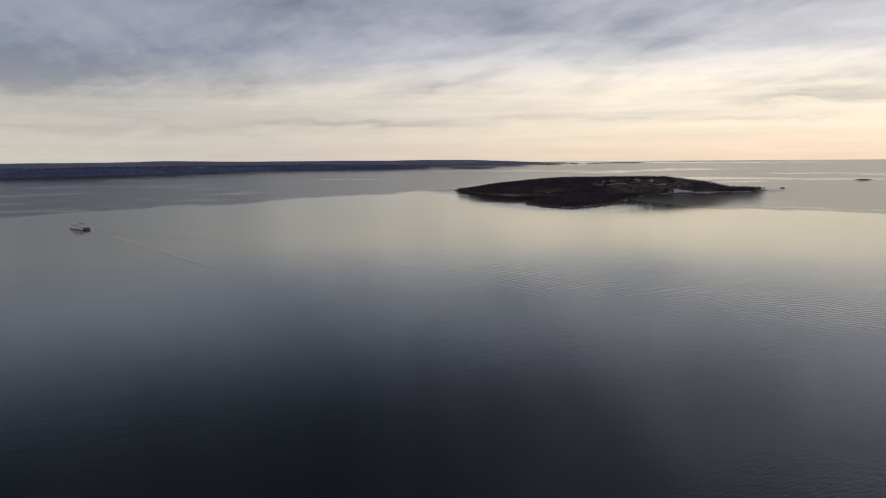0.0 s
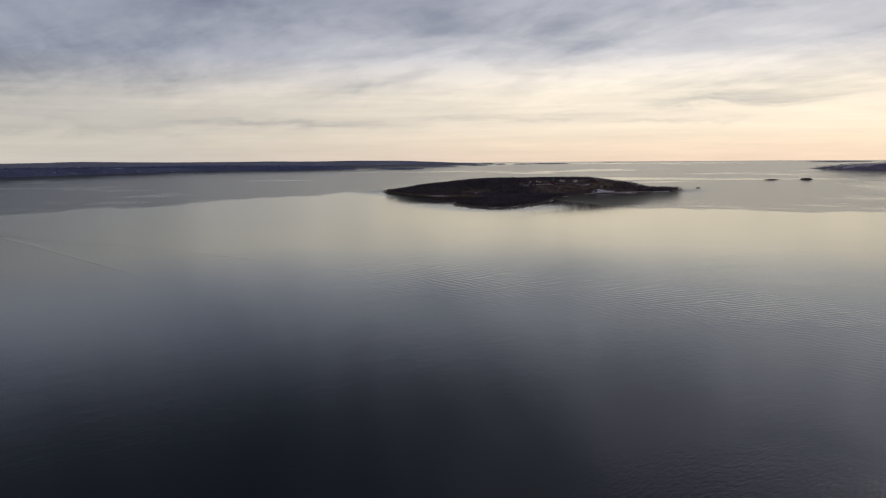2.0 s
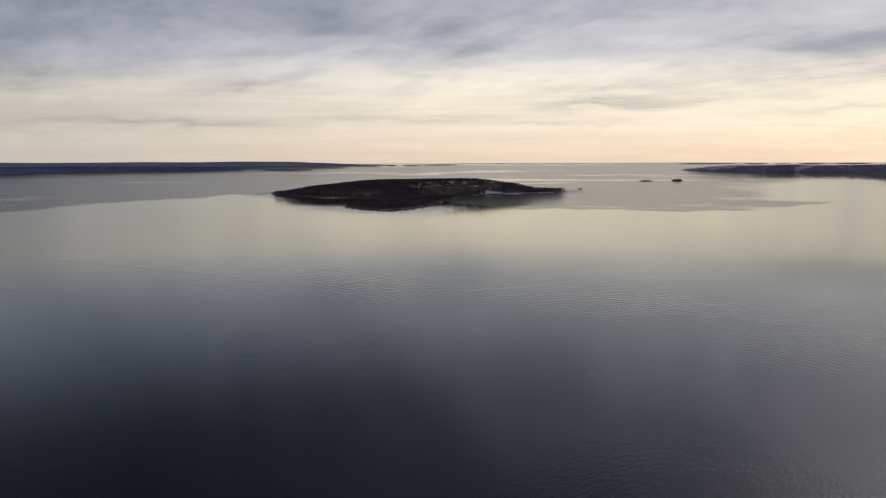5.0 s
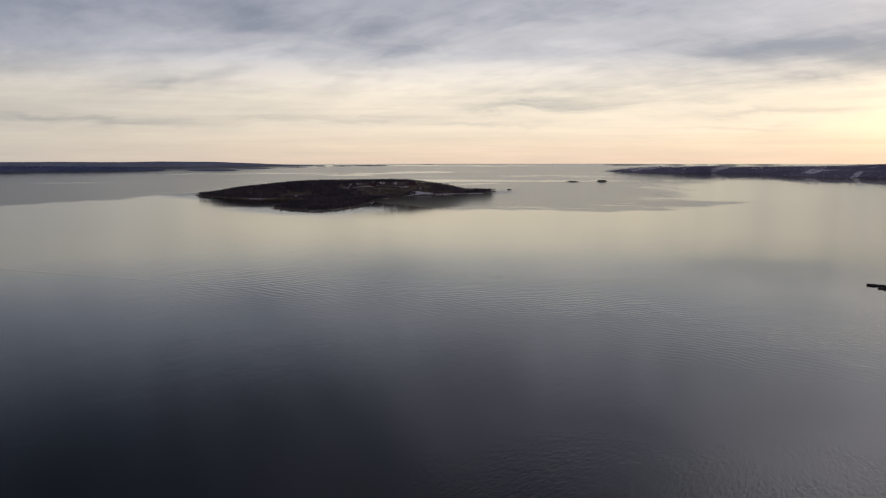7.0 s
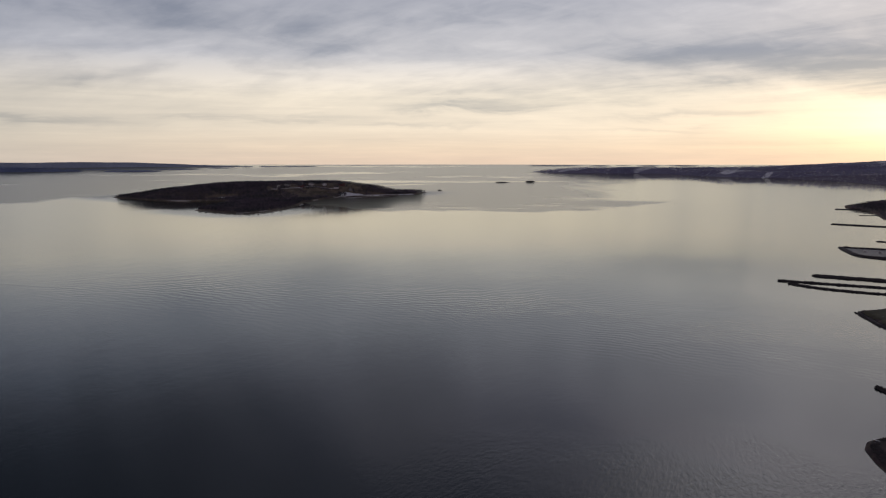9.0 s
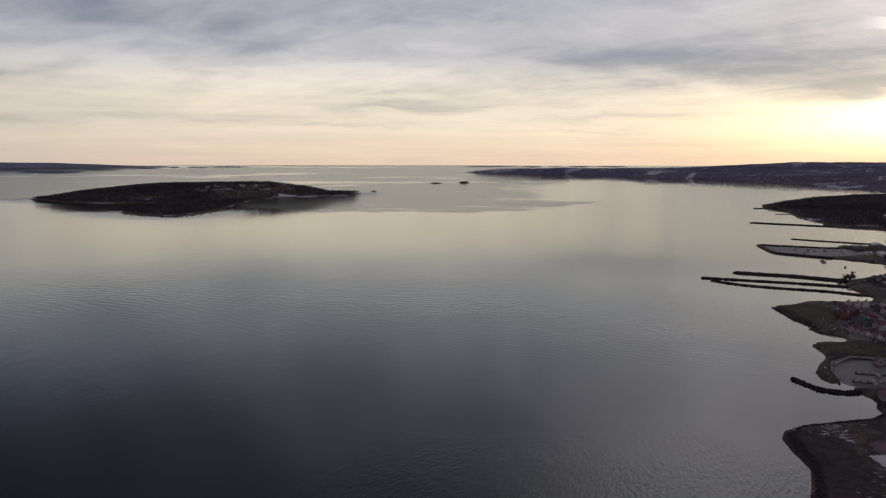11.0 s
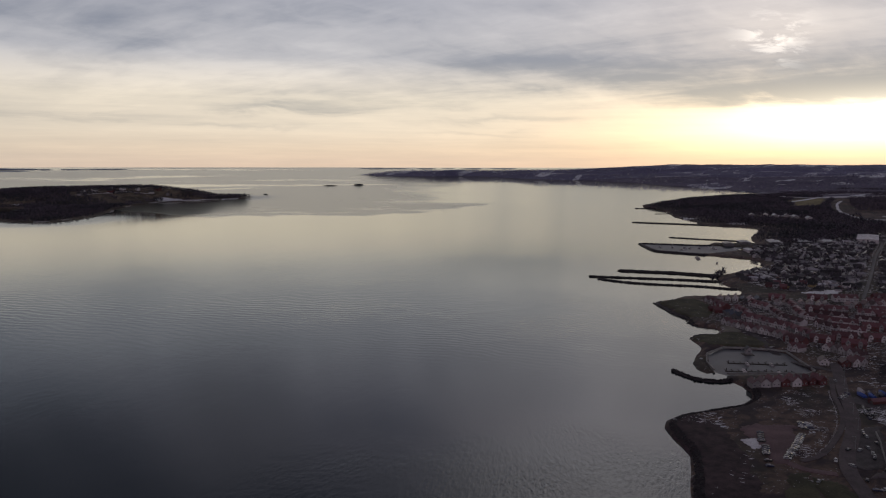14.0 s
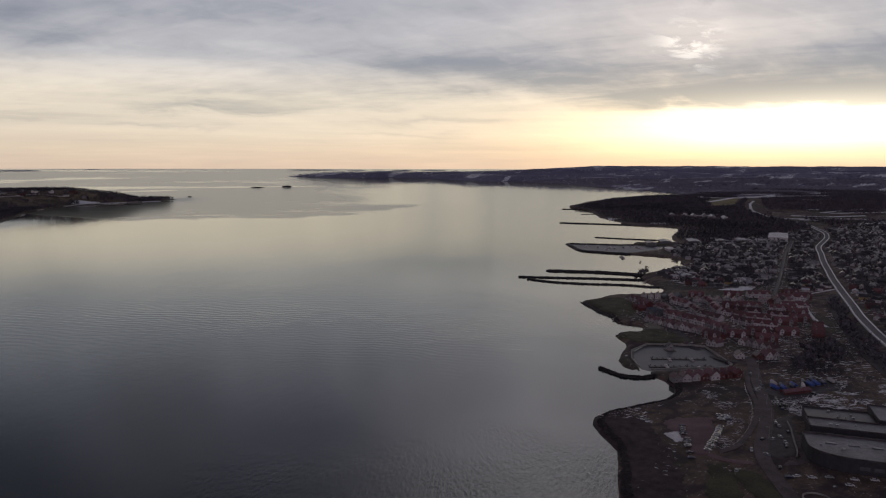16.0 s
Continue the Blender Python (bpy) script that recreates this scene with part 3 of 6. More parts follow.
def sheet(name, xs, ys, height, mat, polar=False, floor=-2.0):
    """A sheet of ground over a grid of map places (bearings and distances when polar)."""
    a, b = np.meshgrid(xs, ys)
    if polar:
        mx, my = b * np.sin(np.radians(a)), b * np.cos(np.radians(a))
    else:
        mx, my = a, b
    h = height(mx.ravel(), my.ravel()).reshape(mx.shape)
    wx, wy, wz = warp(mx, my, h)
    n = len(xs)
    keep = (np.maximum.reduce([h[:-1, :-1], h[1:, :-1], h[:-1, 1:], h[1:, 1:]]) > floor)
    i, j = np.nonzero(keep)
    q = i * n + j
    faces = np.stack([q, q + 1, q + n + 1, q + n], 1)
    if polar:
        faces = faces[:, ::-1]
    used, back = np.unique(faces, return_inverse=True)
    verts = np.stack([wx.ravel(), wy.ravel(), wz.ravel()], 1)[used]
    faces = back.reshape(faces.shape)
    me = bpy.data.meshes.new(name)
    me.vertices.add(len(verts))
    me.vertices.foreach_set("co", verts.astype(np.float32).ravel())
    me.loops.add(faces.size)
    me.loops.foreach_set("vertex_index", faces.astype(np.int32).ravel())
    me.polygons.add(len(faces))
    me.polygons.foreach_set("loop_start", np.arange(0, faces.size, 4, dtype=np.int32))
    me.polygons.foreach_set("use_smooth", np.ones(len(faces), bool))
    me.materials.append(mat)
    me.update(calc_edges=True)
    me.validate()
    return me


# ---------------------------------------------------------------- sea
def build_sea():
    rings = np.concatenate([np.array([1.0, 60, 150, 300, 600, 1000, 1400]), np.arange(1600, 2000, 40.0), np.arange(2000, RIM + 1, 14.0)])
    seg = 240
    th = np.arange(seg) * 2 * math.pi / seg
    verts = [(r * math.sin(t), r * math.cos(t), float(sea_level(r))) for r in rings for t in th]
    faces = []
    for i in range(len(rings) - 1):
        for j in range(seg):
            a, b = i * seg + j, i * seg + (j + 1) % seg
            faces.append((b, b + seg, a + seg, a))
    faces.append(tuple(range(seg - 1, -1, -1)))
    me = mesh_of("sea", verts, faces, M_WATER, True)
    # the drawn-in water keeps almost level normals, so that it mirrors the low sky as level water does
    down = [math.atan2(H0 - q[2], math.hypot(q[0], q[1])) for q in verts]
    vx, vy = np.array([q[0] for q in verts]), np.array([q[1] for q in verts])
    r = np.hypot(vx, vy)
    far = np.interp(r, _r, _dist) / r
    rise = 5.9 + 0.8 * smooth(np.degrees(np.arctan2(vx, vy)), 36, 46) + 1.3 * smooth(-np.degrees(np.arctan2(vx, vy)), -4, 6) + smooth(inside_distance(ISLAND, vx * far, vy * far), -150, -50) * 3.0
    lean = [max(0.0, radians(b) - a) / 2 for a, b in zip(down, rise)]
    me.normals_split_custom_set_from_vertices([(-q[0] / math.hypot(q[0], q[1]) * math.sin(b), -q[1] / math.hypot(q[0], q[1]) * math.sin(b), math.cos(b)) for q, b in zip(verts, lean)])
    return me


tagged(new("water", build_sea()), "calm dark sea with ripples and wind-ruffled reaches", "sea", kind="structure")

# ---------------------------------------------------------------- land
az_fine = np.concatenate([np.arange(28, 81, 0.14), np.arange(81, 178, 1.2)])
d_near = 150 * 1.0085 ** np.arange(0, 354)
d_far = d_near[-1] * 1.018 ** np.arange(1, 170)
d_far = d_far[d_far < 21500]
tagged(new("ground", sheet("ground", az_fine, d_near, land_height, M_GROUND, True)), "low winter shore land with brown earth and snow patches", "ground", kind="structure")
d_mid = np.concatenate([d_near[-1:], d_far[d_far < 5600]])
tagged(new("ground_far", sheet("ground_far", az_fine, d_mid, land_height, M_FAR_HAZED, True)), "wooded low hills along the far side of the bay, tinted for haze", "ground", kind="structure")
tagged(new("ground_beyond", sheet("ground_beyond", az_fine, np.concatenate([d_mid[-1:], d_far[d_far >= 5600]]), land_height, M_HEAD_HAZED, True)), "headland and hills beyond the bay, blue haze in their colour", "ground", kind="structure")
tagged(new("ground_island", sheet("ground_island", np.arange(-20, 1240, 7.0), np.arange(1620, 2960, 9.0), island_height, M_ISLE)), "low wooded island with fields and snow patches", "island", kind="structure")

LEFT_COAST = [(-9000, -3000), (-5200, 2600), (-4300, 4100), (-3344, 5305), (-2827, 6026), (-2367, 7687), (-1900, 8500), (-1287, 8755), (-900, 8900), (-443, 9000),
              (-160, 9060), (-150, 9400), (-900, 10300), (-2500, 11000), (-5000, 10600), (-16000, 9000)]
OUTER_COAST = [(-14000, 9500), (-6000, 11200), (-2500, 12800), (0, 14200), (1200, 14700), (2050, 15300), (2850, 15600), (2950, 16200), (2200, 17200), (-2000, 18500), (-9000, 17500)]


def left_height(x, y):
    sd = inside_distance(LEFT_COAST, x, y)
    dist = np.hypot(x, y)
    z = np.where(sd > 0, np.minimum(0.2 * sd, 10), np.maximum(0.1 * sd, -4))
    return z + smooth(sd, 30, 500) * (18 + 26 * fbm(x, y, 700, 4, 21)) * (1 - 0.35 * smooth(dist, 8200, 9400))


def outer_height(x, y):
    sd = inside_distance(OUTER_COAST, x, y)
    z = np.where(sd > 0, np.minimum(0.1 * sd, 12), np.maximum(0.1 * sd, -4))
    return z + smooth(sd, 50, 1500) * (62 + 60 * (fbm(x, y, 2000, 4, 27) - 0.3)) * smooth(3600 - x, 0, 3200)


tagged(new("ground_west", sheet("ground_west", np.arange(-75, 12, 0.25), 3600 * 1.02 ** np.arange(0, 86), left_height, M_WEST_HAZED, True)), "low wooded coast across the fjord, blue haze in its colour", "coast", kind="structure")
tagged(new("ground_outer", sheet("ground_outer", np.arange(-50, 13, 0.2), 10500 * 1.012 ** np.arange(0, 56), outer_height, M_OUTER_HAZED, True)), "wooded hills at the mouth of the fjord, coloured pale blue for haze", "coast", kind="structure")


def skerry(az, dist, wide, deep, top, seed, label, mat=M_WEST_HAZED, rows=(40, 12)):
    """A low rocky islet: bearing, distance, half width, half depth and height in metres."""
    cx, cy = dist * math.sin(radians(az)), dist * math.cos(radians(az))
    ux, uy = math.cos(radians(az)), -math.sin(radians(az))
    a, b = np.meshgrid(np.linspace(-1.25, 1.25, rows[0]), np.linspace(-1.25, 1.25, rows[1]))
    rr = np.hypot(a, b) + 0.55 * (fbm(a + seed, b, 0.5, 3, seed) - 0.5)
    h = top * np.where(rr < 1, np.maximum(1 - rr ** 2, 0) ** 0.6 * (0.6 + 0.7 * fbm(a, b + seed, 0.25, 3, seed + 5)), -(rr - 1) * 2)
    mx, my = cx + a * wide * ux + b * deep * uy * -1, cy + a * wide * uy + b * deep * ux
    wx, wy, wz = warp(mx, my, h)
    n = rows[0]
    faces = [(i * n + j, i * n + j + 1, (i + 1) * n + j + 1, (i + 1) * n + j) for i in range(rows[1] - 1) for j in range(n - 1)]
    me = mesh_of("skerry", np.stack([wx.ravel(), wy.ravel(), wz.ravel()], 1), faces, mat, True)
    thing("skerry", label, "islet", "islets in the fjord", data=me)


for az, dep, half, top, seed in ((0.3, 0.65, 1.3, 10, 1), (2.4, 0.80, 2.0, 16, 2), (5.4, 0.66, 1.55, 10, 3), (8.6, 0.57, 1.0, 10, 4), (10.6, 0.47, 0.45, 18, 5), (12.3, 0.47, 0.8, 14, 6), (14.4, 0.45, 1.6, 14, 7), (19.3, 0.37, 0.5, 8, 8),
                                (35.3, 0.41, 2.3, 16, 9), (38.8, 0.41, 0.8, 16, 10), (40.6, 0.40, 0.6, 10, 14), (42.6, 0.41, 1.0, 20, 15), (45.0, 0.40, 1.3, 18, 16), (41.5, 0.52, 1.6, 14, 17)):
    D = min(H0 / math.tan(radians(dep)), 21000)
    skerry(az, D, D * math.tan(radians(half)), 350, top * 0.7, seed, "low wooded islet on the horizon, haze in its colour", M_OUTER_HAZED if D > 12000 else M_WEST_HAZED)
skerry(31.0, 4080, 42, 18, 3.5, 11, "bare low rock islet in the fjord", M_ROCK)
skerry(33.3, 4190, 30, 16, 7, 12, "bare humped rock islet in the fjord", M_ROCK)
skerry(25.9, 2960, 9, 5, 2.5, 13, "small bare rock off the island", M_ROCK)

# ---------------------------------------------------------------- draped ribbons, patches, rubble, woods
def spline(points, step):
    """Catmull-Rom through map points, sampled about every step metres."""
    p = [Vector(q) for q in points]
    p = [2 * p[0] - p[1], *p, 2 * p[-1] - p[-2]]
    out = []
    for a, b, c, d in zip(p, p[1:], p[2:], p[3:]):
        n = max(1, int((c - b).length / step))
        for i in range(n):
            t = i / n
            out.append(0.5 * (2 * b + (c - a) * t + (2 * a - 5 * b + 4 * c - d) * t * t + (3 * b - a - 3 * c + d) * t ** 3))
    out.append(p[-2])
    return np.array([tuple(q) for q in out])


def sides(line):
    t = np.gradient(line, axis=0)
    t /= np.linalg.norm(t, axis=1)[:, None]
    return np.stack([-t[:, 1], t[:, 0]], 1)


def ribbon_mesh(name, points, width, mat, lift, height=land_height, off=0.0, step=5.0, straight=False):
    line = spline(points, step)
    if straight:
        line = np.concatenate([np.linspace(a, b, max(2, int(math.dist(a, b) / step)), endpoint=False) for a, b in zip(points, points[1:])] + [np.array(points[-1:], float)])
    n = sides(line)
    rows = []
    for s in (-0.5, 0.0, 0.5):
        q = line + n * (off + s * width)
        z = height(q[:, 0], q[:, 1])
        rows.append((q, z))
    top = np.maximum.reduce([r[1] for r in rows]) + lift
    top = np.convolve(np.pad(top, 3, mode="edge"), np.ones(7) / 7, "valid")
    top = np.maximum(top, np.maximum.reduce([r[1] for r in rows]) + 0.5 * lift)
    verts, k = [], len(line)
    for (q, z), sag in zip(rows, (0, 0.06, 0)):
        wx, wy, wz = warp(q[:, 0], q[:, 1], top + sag)
        verts += list(zip(wx, wy, wz))
    for q, z in (rows[0], rows[2]):
        wx, wy, wz = warp(q[:, 0], q[:, 1], top - 1.2)
        verts += list(zip(wx, wy, wz))
    faces = []
    for i in range(k - 1):
        for a, b in ((0, 1), (1, 2), (3, 0), (2, 4)):
            faces.append((b * k + i, b * k + i + 1, a * k + i + 1, a * k + i))
    return mesh_of(name, verts, faces, mat)


def patch_mesh(name, poly, mat, lift=0.12, res=1.5, ragged=1.5, height=land_height):
    p = np.array(poly, float)
    xs, ys = np.arange(p[:, 0].min() - 3, p[:, 0].max() + 3, res), np.arange(p[:, 1].min() - 3, p[:, 1].max() + 3, res)
    mx, my = np.meshgrid(xs, ys)
    sd = inside_distance(poly, mx, my) + 2 * ragged * (fbm(mx, my, 7, 3, 31) - 0.5)
    h = height(mx.ravel(), my.ravel()).reshape(mx.shape) + np.where(sd > -0.5 * res, lift, -0.8)
    wx, wy, wz = warp(mx, my, h)
    n = len(xs)
    ok = (np.maximum.reduce([sd[:-1, :-1], sd[1:, :-1], sd[:-1, 1:], sd[1:, 1:]]) > -0.5 * res)
    i, j = np.nonzero(ok)
    q = i * n + j
    faces = np.stack([q, q + 1, q + n + 1, q + n], 1)
    used, back = np.unique(faces, return_inverse=True)
    return mesh_of(name, np.stack([wx.ravel(), wy.ravel(), wz.ravel()], 1)[used], back.reshape(faces.shape), mat, True)


def breakwater(points, width, top, label, seed, mat=M_ROCK):
    """A bank of tipped rubble along a line, with a ragged crest and skirts."""
    line = spline(points, 2.0)
    n = sides(line)
    prof = ((-1.6, -2.5), (-1.1, -0.6), (-0.85, 0.35), (-0.5, 0.85), (-0.15, 1.0), (0.2, 1.0), (0.5, 0.82), (0.85, 0.3), (1.1, -0.6), (1.6, -2.5))
    ends = np.minimum(np.arange(len(line)), np.arange(len(line))[::-1]) * 2.0
    taper = np.clip(0.45 + ends / 7.0, 0, 1)
    verts = []
    for j, (s, z) in enumerate(prof):
        q = line + n * (s * width / 2 * taper)[:, None]
        jag = fbm(q[:, 0], q[:, 1], 3.0, 3, seed + j) - 0.5
        q = q + n * (jag * 1.6)[:, None]
        zz = z * top * (taper if z > 0 else 1) + jag * 1.3
        verts += list(zip(*warp(q[:, 0], q[:, 1], zz)))
    k = len(line)
    faces = [(j * k + i, j * k + i + 1, (j + 1) * k + i + 1, (j + 1) * k + i) for j in range(len(prof) - 1) for i in range(k - 1)]
    faces += [tuple(j * k for j in range(len(prof))), tuple(j * k + k - 1 for j in range(len(prof)))[::-1]]
    return thing("breakwater", label, "breakwater", "breakwaters along the shore", data=mesh_of("breakwater", verts, faces, mat))


def woods_mesh(name, xy, tall, mat, height, shards=16, seed=1, slender=0.33, conic=0.3, trunk=True):
    """Many trees in one mesh: each a stem and a loose crown of leaning shards."""
    rng = np.random.default_rng(seed)
    n = len(xy)
    base = height(xy[:, 0], xy[:, 1]) - 0.3
    T = tall
    u = rng.random((n, shards))
    ang = rng.random((n, shards)) * 2 * math.pi
    zc = 0.22 + 0.74 * u
    spread = slender * (np.sqrt(np.clip(1 - ((zc - 0.55) / 0.5) ** 2, 0.02, 1)) * (1 - conic) + conic * 1.25 * (1 - zc))
    rad = spread * np.sqrt(rng.random((n, shards))) * T[:, None]
    cx, cy = xy[:, 0][:, None] + rad * np.cos(ang), xy[:, 1][:, None] + rad * np.sin(ang)
    cz = base[:, None] + zc * T[:, None]
    size = (0.11 + 0.10 * rng.random((n, shards))) * T[:, None]
    tri = []
    for dz, da in ((0.95, 0.0), (-0.55, 2.3), (-0.5, 4.0)):
        aa = ang + da + rng.normal(0, 0.5, (n, shards))
        tri.append(np.stack([cx + size * 0.9 * np.cos(aa), cy + size * 0.9 * np.sin(aa), cz + size * dz * (0.7 + 0.6 * rng.random((n, shards)))], -1))
    v = np.stack(tri, 2).reshape(-1, 3)
    f = np.arange(len(v)).reshape(-1, 3)
    if trunk:
        w = 0.018 * T
        st = []
        for k3 in range(3):
            a = k3 * 2.1
            st.append(np.stack([xy[:, 0] + w * np.cos(a), xy[:, 1] + w * np.sin(a), base], -1))
        st.append(np.stack([xy[:, 0], xy[:, 1], base + 0.8 * T], -1))
        sv = np.stack(st, 1).reshape(-1, 3)
        o = len(v) + 4 * np.arange(n)
        f = np.concatenate([f] + [np.stack([o + a, o + b, o + 3], 1) for a, b in ((0, 1), (1, 2), (2, 0))])
        v = np.concatenate([v, sv])
    wx, wy, wz = warp(v[:, 0], v[:, 1], v[:, 2])
    me = bpy.data.meshes.new(name)
    me.vertices.add(len(v))
    me.vertices.foreach_set("co", np.stack([wx, wy, wz], 1).astype(np.float32).ravel())
    me.loops.add(f.size)
    me.loops.foreach_set("vertex_index", f.astype(np.int32).ravel())
    me.polygons.add(len(f))
    me.polygons.foreach_set("loop_start", np.arange(0, f.size, 3, dtype=np.int32))
    me.materials.append(mat)
    me.update(calc_edges=True)
    return me


def scatter(poly, spacing, seed, keep=None):
    """Jittered places on a grid inside a polygon."""
    rng = np.random.default_rng(seed)
    p = np.array(poly, float)
    x, y = np.meshgrid(np.arange(p[:, 0].min(), p[:, 0].max(), spacing), np.arange(p[:, 1].min(), p[:, 1].max(), spacing))
    x, y = x.ravel() + rng.uniform(-0.5, 0.5, x.size) * spacing, y.ravel() + rng.uniform(-0.5, 0.5, y.size) * spacing
    ok = inside_distance(poly, x, y) > 0
    if keep is not None:
        ok &= keep(x, y)
    return np.stack([x[ok], y[ok]], 1)


# ---------------------------------------------------------------- the island's woods
def isle_wood(x, y):
    sd = inside_distance(ISLAND, x, y) + 14.0 * (fbm(x, y, 60, 4, 3) - 0.5)
    village = ((x - 715) / 200) ** 2 + ((y - 2375) / 165) ** 2 + 0.8 * (fbm(x, y, 60, 3, 8) - 0.5) < 1
    glade = ((x - 360) / 60) ** 2 + ((y - 2330) / 25) ** 2 < 1
    glade2 = ((x - 470) / 90) ** 2 + ((y - 2190) / 28) ** 2 < 1
    shore_field = (x > 730) & (x < 930) & (sd < 45)
    thin = village & (fbm(x, y, 25, 2, 12) > 0.62)
    return (sd > 9) & (~(village | glade | glade2 | shore_field) | thin)


iw = scatter(ISLAND, 6.8, 3, isle_wood)
rng = np.random.default_rng(5)
pick = fbm(iw[:, 0], iw[:, 1], 90, 3, 14) + rng.normal(0, 0.08, len(iw)) > 0.52
for sel, mat, label, slender, conic in ((pick, M_CONIFER, "dark pine and spruce wood covering the island", 0.34, 0.4), (~pick, M_BARE, "bare brown winter trees covering the island", 0.46, 0.1)):
    q = iw[sel]
    thing("woodland", label, "woods", kind="stuff", data=woods_mesh("woodland", q, rng.uniform(6, 11, len(q)) * (0.55 + 0.9 * fbm(q[:, 0], q[:, 1], 130, 3, 15)), mat, island_height, 13, 7, slender, conic))

for poly in (((345, 2320), (375, 2312), (384, 2330), (350, 2338)), ((415, 2178), (470, 2172), (486, 2186), (430, 2196)), ((500, 2196), (545, 2192), (555, 2206), (510, 2212)),
             ((760, 2352), (850, 2366), (852, 2396), (800, 2412), (765, 2392)), ((820, 2362), (930, 2366), (930, 2372), (820, 2370)), ((985, 2366), (1060, 2396), (1056, 2402), (985, 2373))):
    thing("snow_patch", "patch of old snow lying on an island field", "snow", "snow patches on the island", data=patch_mesh("snow_patch", poly, M_SNOW, 0.3, 4.0, 5.0, island_height))

for points, w in (([(190, 2340), (222, 2312), (254, 2290)], 1.0), ([(288, 1698), (304, 1692), (318, 1692)], 1.4), ([(345, 1712), (372, 1738)], 1.0),
                  ([(505, 1940), (530, 1995)], 1.5), ([(600, 2140), (628, 2184)], 1.5), ([(710, 2282), (750, 2318), (790, 2350)], 3.0), ([(810, 2356), (880, 2368), (975, 2368)], 4.0), ([(620, 2420), (680, 2440), (760, 2430)], 6.0), ([(560, 2400), (600, 2420), (640, 2410)], 5.0)):
    thing("ice_edge", "thin pale rim of snow and ice along the island shore", "snow", "snow and ice along the island", data=ribbon_mesh("ice_edge", points, w, M_SNOWY, 0.7, island_height, step=12.0))

# ---------------------------------------------------------------- woods on the mainland
COUNTRY = [(1590, 470), (1650, 520), (1700, 566), (1760, 616), (1919, 705), (2100, 778), (2245, 833), (2400, 880)]
FIELD_EDGE = [(2736, 1226), (2651, 1038), (2908, 967), (3087, 838)]
FARMS = [(1640, 800), (1655, 760), (1640, 720), (1630, 690), (1620, 650)]
STUBBLE = [(2377, 1035), (2560, 1050), (2600, 1010), (2190, 862), (2100, 880)]


def opens(x, y, line, before, behind=14.0):
    """Places that lie on, or a way in front of, a line seen from the shore."""
    p = spline(line, 20.0)
    a, d = np.degrees(np.arctan2(p[:, 0], p[:, 1])), np.hypot(p[:, 0], p[:, 1])
    o = np.argsort(a)
    bearing, dist = np.degrees(np.arctan2(x, y)), np.hypot(x, y)
    gap = np.interp(bearing, a[o], d[o]) - dist
    return (bearing > a.min()) & (bearing < a.max()) & (gap < before) & (gap > -behind)


def on_road(x, y, near=17.0):
    p = spline(COUNTRY, 10.0)
    return np.min(np.hypot(x[:, None] - p[None, :, 0], y[:, None] - p[None, :, 1]), 1) < near


def open_land(x, y):
    return on_road(x, y) | opens(x, y, FIELD_EDGE, 230.0) | opens(x, y, FARMS, 70.0, 30.0) | (inside_distance(STUBBLE, x, y) > -12) | opens(x, y, [(2078, 899), (2190, 856)], 120.0)


WOODS = [(1355, 668), (1130, 535), (1105, 495), (1165, 458), (1347, 448), (1518, 440), (1570, 470), (1789, 610), (1962, 728), (2218, 845), (2467, 925), (2880, 1160),
         (2890, 1345), (2641, 1432), (2383, 1420), (2035, 1330), (1870, 1245), (1730, 1135), (1600, 1035), (1490, 950), (1400, 842)]
BACKWOODS = [(1560, 420), (1700, 330), (2100, 150), (2900, 100), (3600, 500), (3600, 1300), (3060, 1380), (2930, 1200), (2500, 890), (2230, 790), (1980, 690), (1800, 570)]
w1 = scatter(WOODS, 7.4, 21, lambda x, y: (fbm(x, y, 70, 3, 40) > 0.27) & (inside_distance(MAINLAND, x, y) > 3) & ~open_land(x, y))
pick = fbm(w1[:, 0], w1[:, 1], 110, 3, 41) + rng.normal(0, 0.08, len(w1)) > 0.56
for sel, mat, label, slender, conic in ((pick, M_CONIFER, "dark spruce wood on the headland", 0.34, 0.4), (~pick, M_BARE, "bare brown winter wood on the headland", 0.48, 0.1)):
    q = w1[sel]
    thing("woodland", label, "woods", kind="stuff", data=woods_mesh("woodland", q, rng.uniform(6, 11, len(q)) * (0.4 + 0.6 * smooth(inside_distance(MAINLAND, q[:, 0], q[:, 1]), 0, 110)) * (0.6 + 0.8 * fbm(q[:, 0], q[:, 1], 90, 2, 46)), mat, land_height, 20, 8, slender, conic))
w2 = scatter(BACKWOODS, 10, 22, lambda x, y: (fbm(x, y, 260, 3, 43) > 0.42) & ~open_land(x, y))
thing("woodland", "bare woods and hedges between snowy fields inland", "woods", kind="stuff", data=woods_mesh("woodland", w2, rng.uniform(6, 11, len(w2)), M_BARE, land_height, 14, 9))
FARLAND = [(2950, 1400), (3037, 1470), (3260, 1730), (3452, 2000), (3682, 2325), (3990, 2715), (4210, 3160), (4320, 3460), (4420, 4150), (4740, 4890), (4930, 5260), (4560, 5440), (4180, 5700), (4260, 6100),
           (4390, 6560), (4640, 6840), (5100, 6880), (5700, 6440), (6600, 6800), (9000, 7800), (9000, 1000), (3600, 300), (3600, 1300)]
w3 = scatter(FARLAND, 44, 23, lambda x, y: fbm(x, y, 500, 3, 44) > 0.40)
far_off = np.hypot(w3[:, 0], w3[:, 1]) > 5600
